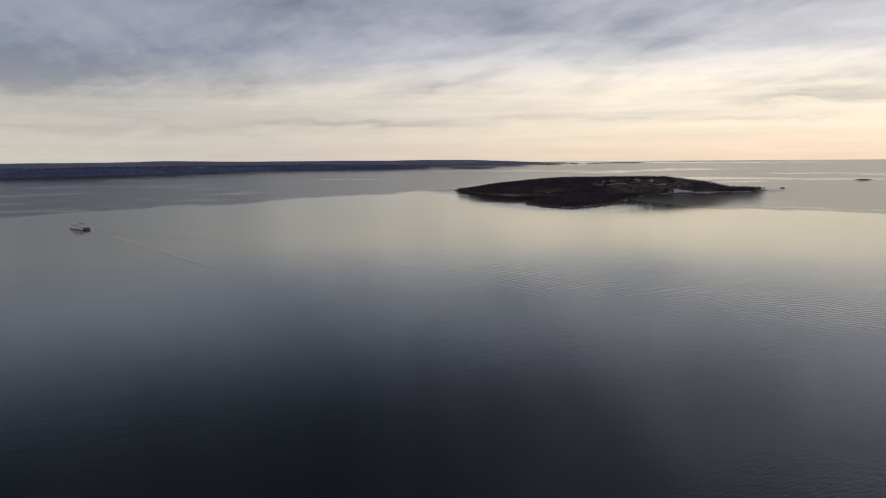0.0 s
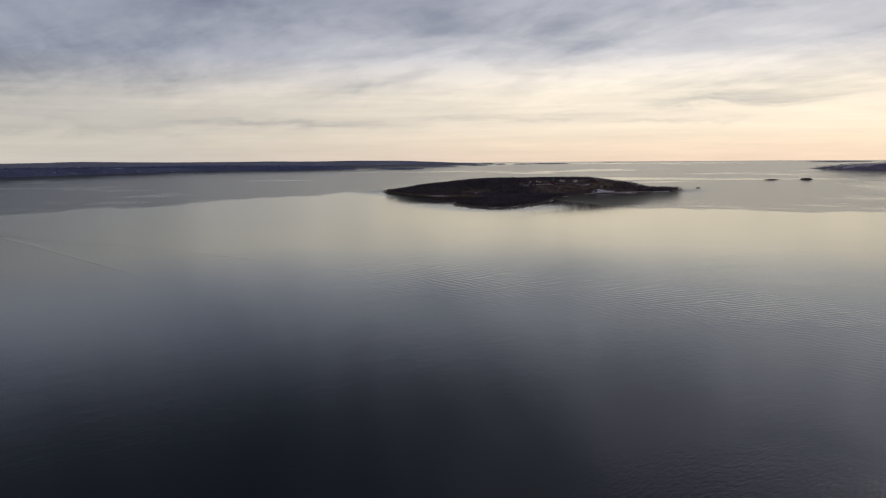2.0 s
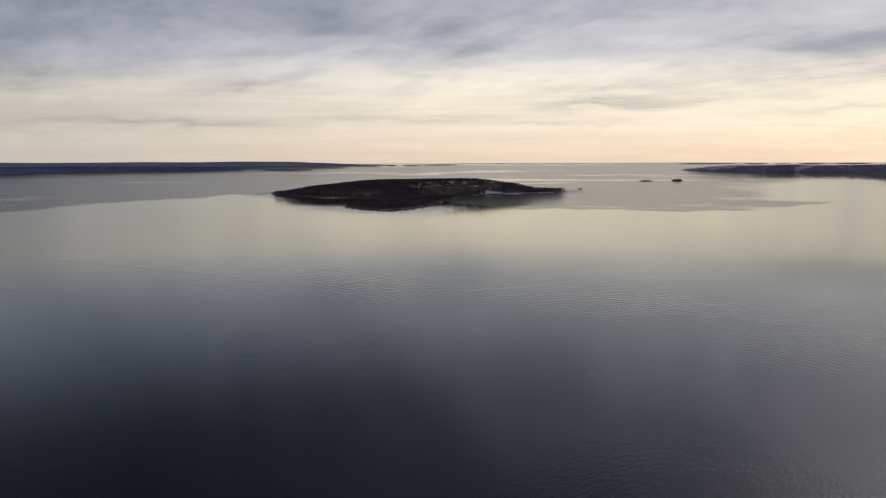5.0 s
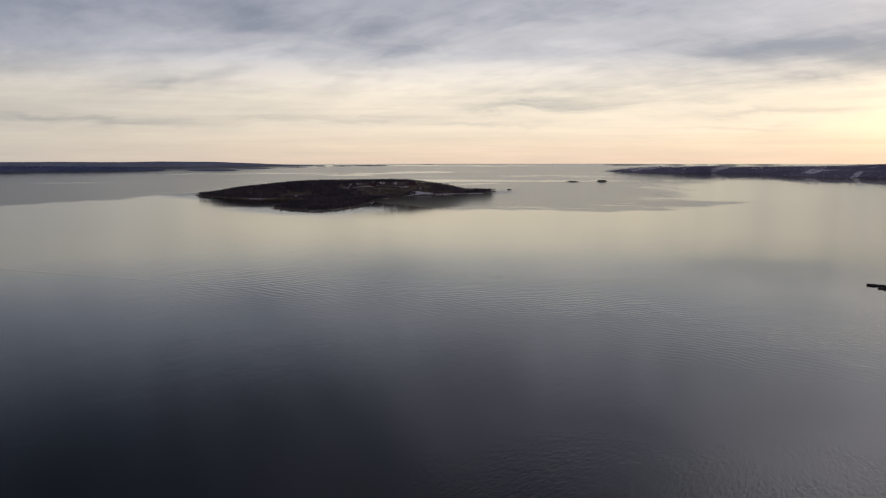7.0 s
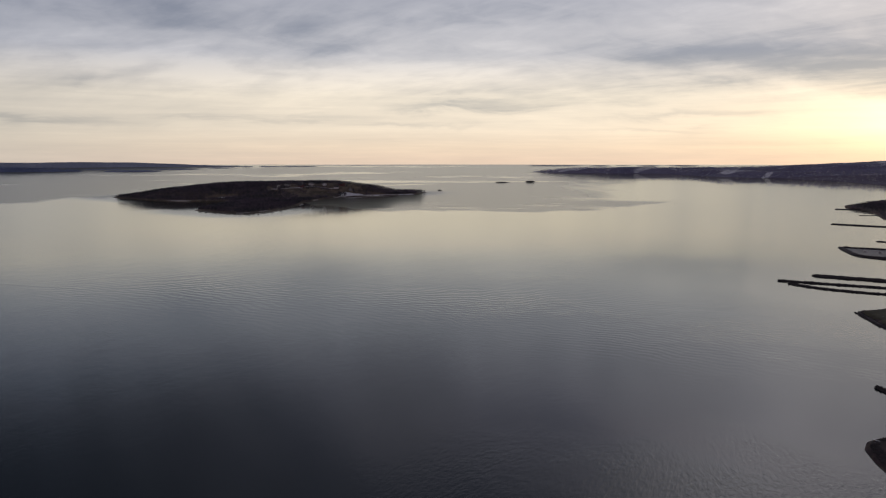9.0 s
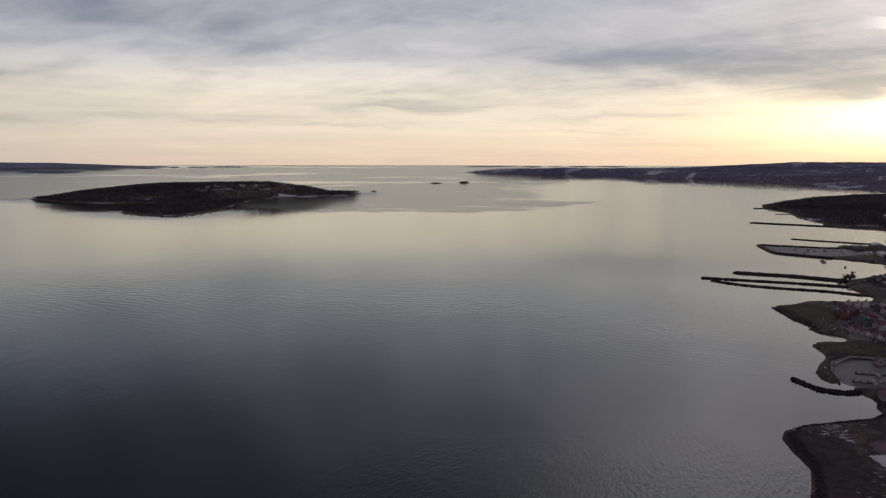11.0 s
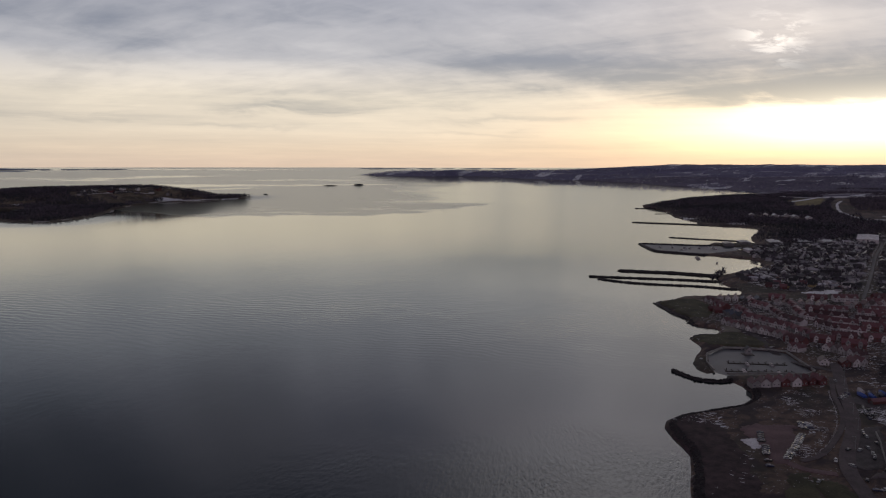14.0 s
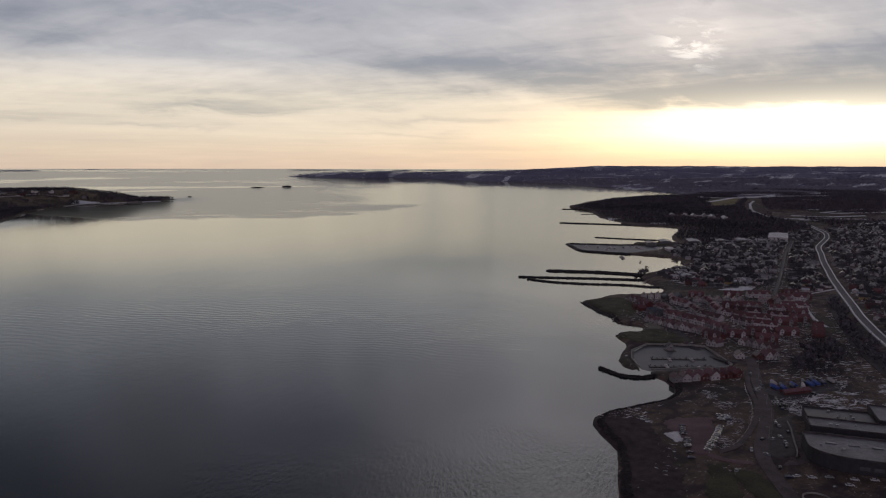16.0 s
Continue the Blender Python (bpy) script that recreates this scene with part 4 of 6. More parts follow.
for sel, mat, label in ((~far_off, M_FARWOOD_HAZED, "winter woods along the far shore of the bay, tinted for haze"), (far_off, M_HEADWOOD_HAZED, "woods on the headland beyond the bay, blue haze in their colour")):
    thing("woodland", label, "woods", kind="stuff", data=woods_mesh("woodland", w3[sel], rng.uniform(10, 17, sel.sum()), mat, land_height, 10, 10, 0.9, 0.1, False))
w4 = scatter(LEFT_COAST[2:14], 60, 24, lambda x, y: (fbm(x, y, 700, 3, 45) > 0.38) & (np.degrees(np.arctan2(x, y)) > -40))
thing("woodland", "woods along the coast across the fjord, coloured blue for haze", "woods", kind="stuff", data=woods_mesh("woodland", w4, rng.uniform(16, 30, len(w4)), M_WESTWOOD_HAZED, left_height, 9, 11, 1.2, 0.1, False))

# ---------------------------------------------------------------- breakwaters and moles
breakwater([(382, 230), (379, 221), (377, 210), (383, 200), (391, 196)], 3.0, 1.1, "curved dark rubble mole sheltering a marina", 51)
breakwater([(636, 494), (660, 462), (691, 421), (717, 380), (728, 374)], 4.0, 1.2, "long straight breakwater of dark rubble", 52)
breakwater([(631, 477), (634, 446), (650, 412), (672, 381), (684, 348), (690, 343)], 4.0, 1.1, "long bent breakwater of dark rubble", 53)
breakwater([(698, 500), (714, 474), (732, 446), (748, 405), (752, 396)], 6.5, 2.2, "broad breakwater of dark rubble with scrub", 54)
breakwater([(962, 648), (930, 615), (900, 578), (905, 540), (914, 505)], 8.0, 2.2, "outer harbour mole of dark rubble", 55)
breakwater([(962, 648), (990, 604), (1012, 572), (1028, 560)], 6.0, 2.0, "inner harbour mole of dark rubble", 56)
breakwater([(1084, 672), (1100, 622), (1118, 575), (1122, 552)], 5.0, 1.4, "low thin mole beside the north harbour", 57)
breakwater([(1300, 898), (1318, 850), (1345, 790), (1368, 730), (1378, 696)], 10.0, 2.2, "low rock spit below the wood", 58)
breakwater([(1720, 1180), (1770, 1120), (1800, 1080)], 8.0, 1.4, "low rock ledge off the headland", 59)
breakwater([(1560, 1010), (1620, 985), (1660, 985)], 8.0, 1.2, "low rock ledge off the headland", 60)
breakwater([(463, 265), (475, 267), (489, 261)], 3.0, 1.0, "low stones edging the grass point", 63)
breakwater([(522, 303), (532, 322), (545, 338), (555, 352), (563, 358)], 4.0, 1.2, "low stones edging the grass headland", 64)


def boulders(points, half, top, count, seed, label, lo=0.5, hi=1.5):
    """Loose angular rocks heaped along a line."""
    r = np.random.default_rng(seed)
    line = spline(points, 1.0)
    n = sides(line)
    verts, faces = [], []
    cube = [(-1, -1, -1), (1, -1, -1), (1, 1, -1), (-1, 1, -1), (-1, -1, 1), (1, -1, 1), (1, 1, 1), (-1, 1, 1)]
    quads = [(3, 2, 1, 0), (4, 5, 6, 7), (0, 1, 5, 4), (1, 2, 6, 5), (2, 3, 7, 6), (3, 0, 4, 7)]
    for _ in range(count):
        i, s = r.integers(len(line)), r.uniform(-1, 1)
        x, y = line[i] + n[i] * s * half
        z = max(top * (1 - s * s) if top else ground_at(x, y), -0.3)
        size = lo + (hi - lo) * r.random() ** 2
        m = Euler(tuple(r.uniform(0, 6.3, 3))).to_matrix()
        o = len(verts)
        for q in cube:
            v = m @ Vector((q[0] * size * r.uniform(0.3, 0.6), q[1] * size * r.uniform(0.3, 0.6), q[2] * size * r.uniform(0.22, 0.45)))
            verts.append((x + v.x, y + v.y, z + v.z))
        faces += [tuple(o + c for c in q) for q in quads]
    thing("boulders", label, "boulders", kind="stuff", data=mesh_of("boulders", verts, faces, M_ROCK))


def ground_at(x, y):
    return float(land_height(np.array([x]), np.array([y]))[0])


boulders([(236, 128), (255, 139), (276, 153), (288, 168), (297, 177), (304, 180), (315, 180), (340, 172), (354, 169), (369, 170), (380, 176), (387, 185)], 1.7, 0, 2000, 62, "dark boulders edging the filled shore", 0.4, 1.2)
boulders([(208, 102), (236, 128), (255, 139)], 2.0, 0, 600, 64, "dark boulders edging the filled shore", 0.4, 1.3)
boulders([(382, 230), (379, 221), (377, 210), (383, 200), (391, 196)], 1.3, 1.1, 300, 65, "loose dark rocks on the marina mole")
boulders([(636, 494), (660, 462), (691, 421), (717, 380)], 1.6, 1.2, 600, 67, "loose dark rocks on the long breakwater")
boulders([(631, 477), (634, 446), (650, 412), (672, 381), (684, 348)], 1.6, 1.1, 600, 68, "loose dark rocks on the bent breakwater")
boulders([(503, 285), (512, 295), (522, 303), (532, 322), (545, 338), (555, 352), (563, 358), (585, 356)], 2.5, 0, 500, 69, "stones along the grass headland")

# ---------------------------------------------------------------- surfaces of the shore
for poly, mat, name, label, cat in (
        (((463, 262), (474, 264), (490, 257), (500, 250), (497, 232), (482, 214), (474, 222), (460, 237), (452, 243), (456, 254)), M_LAWN, "lawn", "winter lawn on the point by the marina", "grass"),
        (((524, 300), (534, 318), (548, 336), (560, 352), (584, 350), (596, 340), (583, 320), (566, 306), (548, 294), (530, 292)), M_LAWN, "lawn", "winter lawn on the low headland", "grass"),
        (((284, 114), (287, 110), (275, 101), (258, 89), (236, 72), (222, 78), (238, 94), (254, 104), (270, 110)), M_LAWN, "lawn", "dark grass field beside the shore road", "grass"),
        (((286, 107), (289, 100), (285, 92), (275, 79), (262, 66), (242, 70), (262, 88), (277, 100)), M_LAWN, "lawn", "dark grass field between two tracks", "grass"),
        (((228, 126), (238, 132), (252, 139), (273, 152), (284, 167), (294, 178), (303, 182), (316, 181), (312, 165), (302, 150), (286, 132), (262, 118), (240, 104), (222, 104)), M_FILL, "ground_fill", "dark earth fill along the shore", "earth"),
        (((327, 151), (342, 137), (333, 133), (313, 127), (293, 119), (287, 123), (298, 132), (305, 139), (316, 150)), M_GRAVEL, "gravel_lot", "reddish gravel car park on filled land", "car park"),
        (((498, 258), (506, 262), (512, 268), (520, 262), (512, 250), (502, 250)), M_SAND, "beach", "small patch of pale sand by a cove", "beach"),
        (((359, 115.5), (370, 110.5), (356, 104), (338, 97), (319, 91), (309, 96), (312, 102.5), (334, 108)), M_ASPHALT, "car_park", "dark asphalt car park beside the hall", "car park"),
        (((318, 90), (345, 99.5), (346, 94), (330, 88), (315, 84.5), (304, 92)), M_TARMAC, "yard", "paler paved forecourt beside the long hall", "yard"),
        (((398, 140), (446, 118), (440, 104), (395, 118)), M_ASPHALT, "yard", "dark asphalt boat storage yard", "yard"),
        (((706, 288), (740, 282), (748, 268), (730, 264), (708, 272)), M_SNOW, "snow_field", "pale snow on an open strip behind the red roofs", "snow")):
    thing(name, label, cat, kind="structure" if mat is M_FILL else "", data=patch_mesh(name, poly, mat, 0.16 if mat is M_FILL else 0.22 if mat is not M_SNOW else 0.3, 1.3 if poly[0][0] < 600 else 2.5, 4.0 if mat in (M_LAWN, M_FILL, M_GRAVEL) else 1.2))

thing("snow_patch", "pale patch of trodden snow beside the gravel car park", "snow", data=patch_mesh("snow_patch", [(302, 146), (309, 142), (301.5, 135.5), (296, 136)], M_SNOWY, 0.25, 1.0, 1.5))
thing("shore_road", "worn brownish asphalt road curving along the shore", "road", kind="structure", data=ribbon_mesh("road", [(468, 168), (451, 159.5), (416.5, 144), (383.5, 128), (362, 119), (341, 112.5), (321, 107), (305, 100.5), (292, 92), (276, 80), (255, 63), (235, 48)], 6.4, M_TARMAC, 0.34))
thing("side_road", "asphalt street leading to the marina", "road", kind="structure", data=ribbon_mesh("road", [(520, 262), (498, 232), (476, 212), (458, 186), (452, 172), (452, 162)], 5.0, M_ASPHALT, 0.34))
thing("gravel_track", "reddish gravel track to the car park", "track", kind="structure", data=ribbon_mesh("road", [(293, 120), (292, 114), (293.5, 108), (297, 102)], 4.0, M_GRAVEL, 0.3, step=3.0))
thing("path", "worn footpath edged with snow", "path", kind="structure", data=ribbon_mesh("road", [(436, 157.5), (403, 143.5), (372, 127.5), (349.4, 120.4), (327.6, 116), (310.7, 114.3), (298.8, 117)], 2.6, M_TARMAC, 0.3, step=3.0))
MOTOR = [(1590, 470), (1543, 447), (1440, 395), (1345, 364), (1270, 348), (1180, 330), (1087, 300), (1000, 272), (917, 243), (840, 216), (763, 187), (705, 165), (657, 147), (610, 127), (574, 110), (500, 72), (430, 30)]
thing("motorway", "grey main road with snowy verges", "road", kind="structure", data=ribbon_mesh("road", MOTOR, 5.4, M_ROAD, 0.9))
for off in (-3.4, 3.4):
    thing("verge", "snowy verge along the main road", "verge", kind="structure", data=ribbon_mesh("verge", MOTOR, 1.3, M_SNOW, 1.05, off=off))
thing("slip_road", "dark asphalt slip road in a cutting", "road", kind="structure", data=ribbon_mesh("road", [(430, 60), (486, 90), (551, 122), (623, 151), (681, 173), (728, 188), (758, 189)], 9.0, M_ASPHALT, 0.5))
thing("loop_road", "pale road loop round the red roofs", "road", kind="structure", data=ribbon_mesh("road", [(598, 156), (612, 166), (634, 178), (677, 196), (712, 208), (738, 213), (765, 208), (792, 202)], 2.2, M_SNOWY, 0.4))
thing("town_street", "straight pale town street", "road", kind="structure", data=ribbon_mesh("road", [(715, 236), (790, 258), (878, 284), (1052, 337), (1180, 372), (1268, 398)], 3.4, M_ROAD, 0.6))
thing("country_road", "snowy country road winding past the wood", "road", kind="structure", data=ribbon_mesh("road", COUNTRY, 7.0, M_SNOWY, 1.2))
for points, w in (([(3034, 1165), (3130, 1080), (3300, 900), (3500, 740)], 16), ([(2500, 760), (2700, 640), (2950, 480)], 14), ([(1930, 520), (2050, 440), (2200, 330)], 12), ([(4900, 2350), (5200, 2000), (5400, 1800)], 20), ([(4700, 3050), (4900, 2900), (5000, 2780)], 20),
                  ([(2650, 1010), (2760, 930), (2820, 880)], 26), ([(1640, 760), (1690, 735), (1740, 700)], 12), ([(1780, 800), (1850, 745), (1890, 700)], 12)):
    thing("snow_strip", "long strip of snow on a far field", "snow", "snowy field strips inland", data=ribbon_mesh("snow", points, w, M_SNOWY, 2.5, step=20.0))

for points, w in (([(5500, 2620), (5463, 2475), (5520, 2380)], 26), ([(5300, 2220), (5180, 2080)], 24), ([(3949, 1780), (3988, 1747)], 30), ([(2713, 1053), (2777, 1028), (2846, 1000), (2888, 961)], 16), ([(2925, 927), (2973, 884), (3024, 837)], 16),
                  ([(2264, 983), (2413, 998), (2624, 1033)], 14), ([(2018, 594), (2064, 583)], 16), ([(1923, 536), (2057, 526), (2183, 503)], 9), ([(1771, 560), (1791, 492), (1901, 436)], 8), ([(1675, 512), (1673, 470)], 9), ([(1630, 373), (1678, 345)], 9), ([(2458, 712), (2517, 704)], 16)):
    thing("snow_strip", "narrow strip of snow on an inland field", "snow", "snowy field strips inland", data=ribbon_mesh("snow", points, w, M_SNOW, 6.0 if points[0][0] > 3500 else 3.0, step=20.0))
thing("snow_strip", "long strip of snow along the edge of a far field", "snow", "snowy field strips inland", data=ribbon_mesh("snow", FIELD_EDGE, 26, M_SNOWY, 1.5, step=20.0))
thing("snow_strip", "snowy lane joining the country road", "snow", "snowy field strips inland", data=ribbon_mesh("snow", [(1700, 552), (1712, 530), (1755, 470), (1790, 400)], 9, M_SNOWY, 1.5, step=10.0))
thing("stubble_field", "straw-coloured stubble field behind the wood", "field", data=patch_mesh("stubble_field", STUBBLE, M_STUBBLE, 0.5, 8.0, 20.0))
for poly, label in ((((1175, 477), (1209, 443), (1247, 470), (1250, 425), (1165, 400), (1090, 450)), "trampled snow on the industrial yard above the town"), (((1434, 846), (1500, 858), (1490, 895), (1450, 850)), "snow on the shore ledge below the wood"),
                    (((1402, 732), (1440, 745), (1453, 725), (1425, 700)), "snow along the cove below the wood")):
    thing("snow_field", label, "snow", data=patch_mesh("snow_field", poly, M_SNOWY, 0.5, 4.0, 14.0))


def snow_bits(name, poly, spacing, seed, lo, hi, label, keep=None):
    """Crumbs of thawing snow: ragged thin plates lying on the ground."""
    snow_crumbs(name, scatter(poly, spacing, seed, keep), seed, lo, hi, label)


def snow_line(points, half, spacing, seed, lo, hi, label):
    """Broken ridges of ploughed snow beside a road."""
    r = np.random.default_rng(seed)
    line = spline(points, spacing)
    line = line[fbm(line[:, 0], line[:, 1], 14, 2, seed) > 0.42]
    snow_crumbs("snow_ridge", line + r.uniform(-half, half, line.shape), seed, lo, hi, label)


def snow_crumbs(name, q, seed, lo, hi, label):
    r = np.random.default_rng(seed)
    verts, faces = [], []
    z = land_height(q[:, 0], q[:, 1])
    for (x, y), h in zip(q, z):
        s = lo + (hi - lo) * r.random() ** 3
        n = 9
        o = len(verts)
        turn, thin = -0.85 + r.normal(0, 0.45), r.uniform(0.14, 0.5)
        ct, st = math.cos(turn), math.sin(turn)
        for i in range(n):
            a = 2 * math.pi * i / n
            rr = s * r.uniform(0.35, 1.25)
            du, dv = rr * 1.5 * math.cos(a), rr * thin * math.sin(a)
            verts.append((x + du * ct - dv * st, y + du * st + dv * ct, h + 0.14))
        verts.append((x, y, h + 0.26))
        faces += [(o + i, o + (i + 1) % n, o + n) for i in range(n)]
    verts = np.array(verts)
    thing(name, label, "snow", kind="stuff", data=mesh_of(name, np.stack(warp(verts[:, 0], verts[:, 1], verts[:, 2]), 1), faces, M_SNOWY))


snow_bits("snow_crumbs", [(324, 165), (340, 166), (375, 163), (393, 163), (396, 146), (365, 128), (345, 138), (332, 150)], 1.3, 71, 0.2, 1.4, "thawing snow streaks on rough ground", lambda x, y: fbm(x, y, 14, 3, 72) > 0.47)
snow_bits("snow_crumbs", [(345, 138), (365, 128), (312, 116), (300, 122)], 1.3, 73, 0.2, 1.2, "thawing snow streaks beside the gravel", lambda x, y: fbm(x, y, 9, 3, 74) > 0.5)
snow_bits("snow_crumbs", [(240, 128), (262, 140), (285, 160), (300, 172), (322, 155), (300, 138), (280, 118), (245, 100)], 4.6, 75, 0.25, 1.3, "scattered snow on dark fill", lambda x, y: fbm(x, y, 16, 3, 76) > 0.56)
snow_bits("snow_crumbs", [(385, 128), (430, 106), (470, 85), (455, 60), (372, 104)], 1.5, 77, 0.25, 2.6, "snow streaks on rough ground by the yard", lambda x, y: fbm(x, y, 18, 3, 78) > 0.45)
snow_bits("snow_crumbs", [(460, 262), (500, 258), (520, 290), (560, 345), (600, 335), (540, 285), (500, 225), (462, 236)], 4.5, 79, 0.3, 2.0, "snow remnants on the grass points")
snow_bits("snow_crumbs", [(300, 182), (330, 176), (300, 140), (310, 150), (312, 160)], 2.4, 81, 0.3, 2.4, "snow remnants by the gravel car park")
snow_bits("snow_crumbs", [(284, 114), (287, 100), (262, 68), (230, 74), (228, 100), (262, 116)], 3.6, 83, 0.25, 2.2, "snow remnants on the dark grass", lambda x, y: fbm(x, y, 12, 3, 84) > 0.56)

# ---------------------------------------------------------------- houses
def prism_mesh(name, w, d, eave, ridge, mat):
    """Walls with gables at both ends; the ridge runs along y."""
    x, y = w / 2, d / 2
    v = [(-x, -y, -1), (x, -y, -1), (x, -y, eave), (0, -y, ridge), (-x, -y, eave), (-x, y, -1), (x, y, -1), (x, y, eave), (0, y, ridge), (-x, y, eave)]
    return mesh_of(name, v, [(0, 1, 2, 3, 4), (9, 8, 7, 6, 5), (1, 6, 7, 2), (5, 0, 4, 9), (2, 7, 8, 3), (9, 4, 3, 8)], mat)


def roof_mesh(name, w, d, eave, ridge, mat, over=0.45, thick=0.22):
    """Two roof slopes with overhang and thickness."""
    slope = (ridge - eave) / (w / 2)
    x, y, lo = w / 2 + over, d / 2 + over, eave - slope * over + 0.03
    top = ridge + 0.03
    v = []
    for yy in (-y, y):
        v += [(-x, yy, lo), (0, yy, top), (x, yy, lo), (-x, yy, lo + thick), (0, yy, top + thick), (x, yy, lo + thick)]
    f = [(3, 4, 10, 9), (4, 5, 11, 10), (1, 0, 6, 7), (2, 1, 7, 8), (0, 3, 9, 6), (5, 2, 8, 11), (0, 1, 4, 3), (1, 2, 5, 4), (9, 10, 7, 6), (10, 11, 8, 7)]
    return mesh_of(name, v, f, mat)


MESH_WINDOW = boxes_mesh("window", [(-0.45, -0.06, -0.55, 0.45, 0.05, 0.55)], M_GLASS)
MESH_FRAME = boxes_mesh("window_frame", [(-0.55, -0.09, -0.65, -0.45, 0.04, 0.65), (0.45, -0.09, -0.65, 0.55, 0.04, 0.65), (-0.45, -0.09, 0.55, 0.45, 0.04, 0.65), (-0.45, -0.09, -0.65, 0.45, 0.04, -0.55)], M_WHITE)
MESH_DOOR = boxes_mesh("door", [(-0.5, -0.07, 0.0, 0.5, 0.05, 2.1)], M_WOOD, 0.02)
MESH_CHIMNEY = boxes_mesh("chimney", [(-0.35, -0.35, -1.2, 0.35, 0.35, 0.9), (-0.42, -0.42, 0.78, 0.42, 0.42, 0.92)], M_CONCRETE)


def gable_house(label, wall_mat, roof_mat, w=6.2, d=9.5, eave=5.0, ridge=8.4, frames=False, group="", back=True, wide=False):
    house = thing("house", label, "house", group)
    part("wall", prism_mesh("wall", w, d, eave, ridge, wall_mat), house)
    part("roof", roof_mesh("roof", w, d, eave, ridge, roof_mat), house)
    spots = [(-w * 0.26, -d / 2, 1.6, 0), (0, -d / 2, min(ridge - 1.7, 4.4), 0)]
    if back:
        spots += [(w * 0.24, d / 2, 1.7, 180), (-w * 0.24, d / 2, 1.7, 180)]
    if wide:
        spots += [(w / 2, -d * 0.25, 2.0, 90), (w / 2, d * 0.2, 2.0, 90), (-w / 2, -d * 0.2, 2.0, -90), (-w / 2, d * 0.25, 2.0, -90)]
    for x, y, z, r in spots:
        if z > eave + 1.2 and abs(x) > 0.1 or z > ridge - 1.2:
            continue
        win = part("window", MESH_WINDOW, house, m=pose(x, y, z, 0, 0, r))
        if frames:
            part("window_frame", MESH_FRAME, win)
    part("door", MESH_DOOR, house, m=pose(w * 0.22, -d / 2, 0))
    part("chimney", MESH_CHIMNEY, house, m=pose(w * 0.12, d * 0.2, ridge))
    return house


def terrace_block(label, wall_mat, roof_mat, length=27.0, deep=9.0, group="", gable_mat=M_WHITE):
    """A long house with cross gables along its front."""
    block = thing("terrace", label, "terrace", group)
    rot = pose(0, 0, 0, 0, 0, 90)
    part("wall", prism_mesh("wall", deep, length, 3.9, 6.8, wall_mat), block, m=rot)
    part("roof", roof_mesh("roof", deep, length, 3.9, 6.8, roof_mat), block, m=rot)
    n = int(length / 9)
    for i in range(n):
        x = (i - (n - 1) / 2) * length / n
        g = part("cross_gable", prism_mesh("cross_gable", 3.4, 4.6, 4.4, 6.4, gable_mat), block, "gabled bay on the front", m=pose(x, -deep / 2 + 1.9, 0))
        part("gable_roof", roof_mesh("gable_roof", 3.4, 4.6, 4.4, 6.4, roof_mat, 0.3), g)
        part("window", MESH_WINDOW, g, m=pose(0, -2.3, 4.1))
        part("window", MESH_WINDOW, g, m=pose(0, -2.3, 1.6))
        for dx in (-3.1, 3.1):
            part("window", MESH_WINDOW, block, m=pose(x + dx, -deep / 2, 1.8))
            part("window", MESH_WINDOW, block, m=pose(x + dx, deep / 2, 1.8, 0, 0, 180))
        part("door", MESH_DOOR, block, m=pose(x + 1.2, -deep / 2 - 0.75, 0))
        part("chimney", MESH_CHIMNEY, block, m=pose(x + 2.0, 0.6, 6.9))
    return block


taken = []


def put(proto, x, y, turn, first, size=0.0, base=1.0):
    taken.append((x, y))
    m = pose(*site(x, y, ground_at(x, y) + 0.1), 0, 0, turn)
    made = proto
    if first:
        made = copy_thing(proto, m)
    else:
        proto.matrix_basis = m
    if size:
        made.scale = [base * rr.uniform(1 - size, 1 + size) for _ in range(3)]
    return made


QUAY = "houses of the red-roofed harbour quarter"
red_kinds = [gable_house("narrow white gabled house with red tile roof", M_WHITE, M_RED_ROOF, 6.0, 9.0, 3.6, 6.3, True, QUAY),
             gable_house("narrow dark red gabled house with red tile roof", M_RED_WALL, M_RED_ROOF, 6.2, 9.0, 3.4, 6.0, True, QUAY),
             gable_house("white gabled house with steep red tile roof", M_WHITE, M_RED_ROOF, 6.4, 9.5, 3.9, 6.9, True, QUAY),
             gable_house("pale grey gabled house with blue-grey slate roof", M_GREY_WALL, M_SLATE, 6.0, 9.0, 3.4, 6.0, True, QUAY)]
block_kinds = [terrace_block("long red-roofed white terrace with white cross gables", M_WHITE, M_RED_ROOF, 27, 9, QUAY, M_WHITE),
               terrace_block("long white terrace with red tile roof", M_WHITE, M_RED_ROOF, 27, 8.5, QUAY),
               terrace_block("short red terrace with white cross gables", M_RED_WALL, M_RED_ROOF, 18, 8.5, QUAY)]
used = {}
rr = random.Random(11)


def place_kind(kinds, i, x, y, turn, size=0.0, base=1.0):
    put(kinds[i], x, y, turn, used.get(kinds[i].name, False), size, base)
    used[kinds[i].name] = True


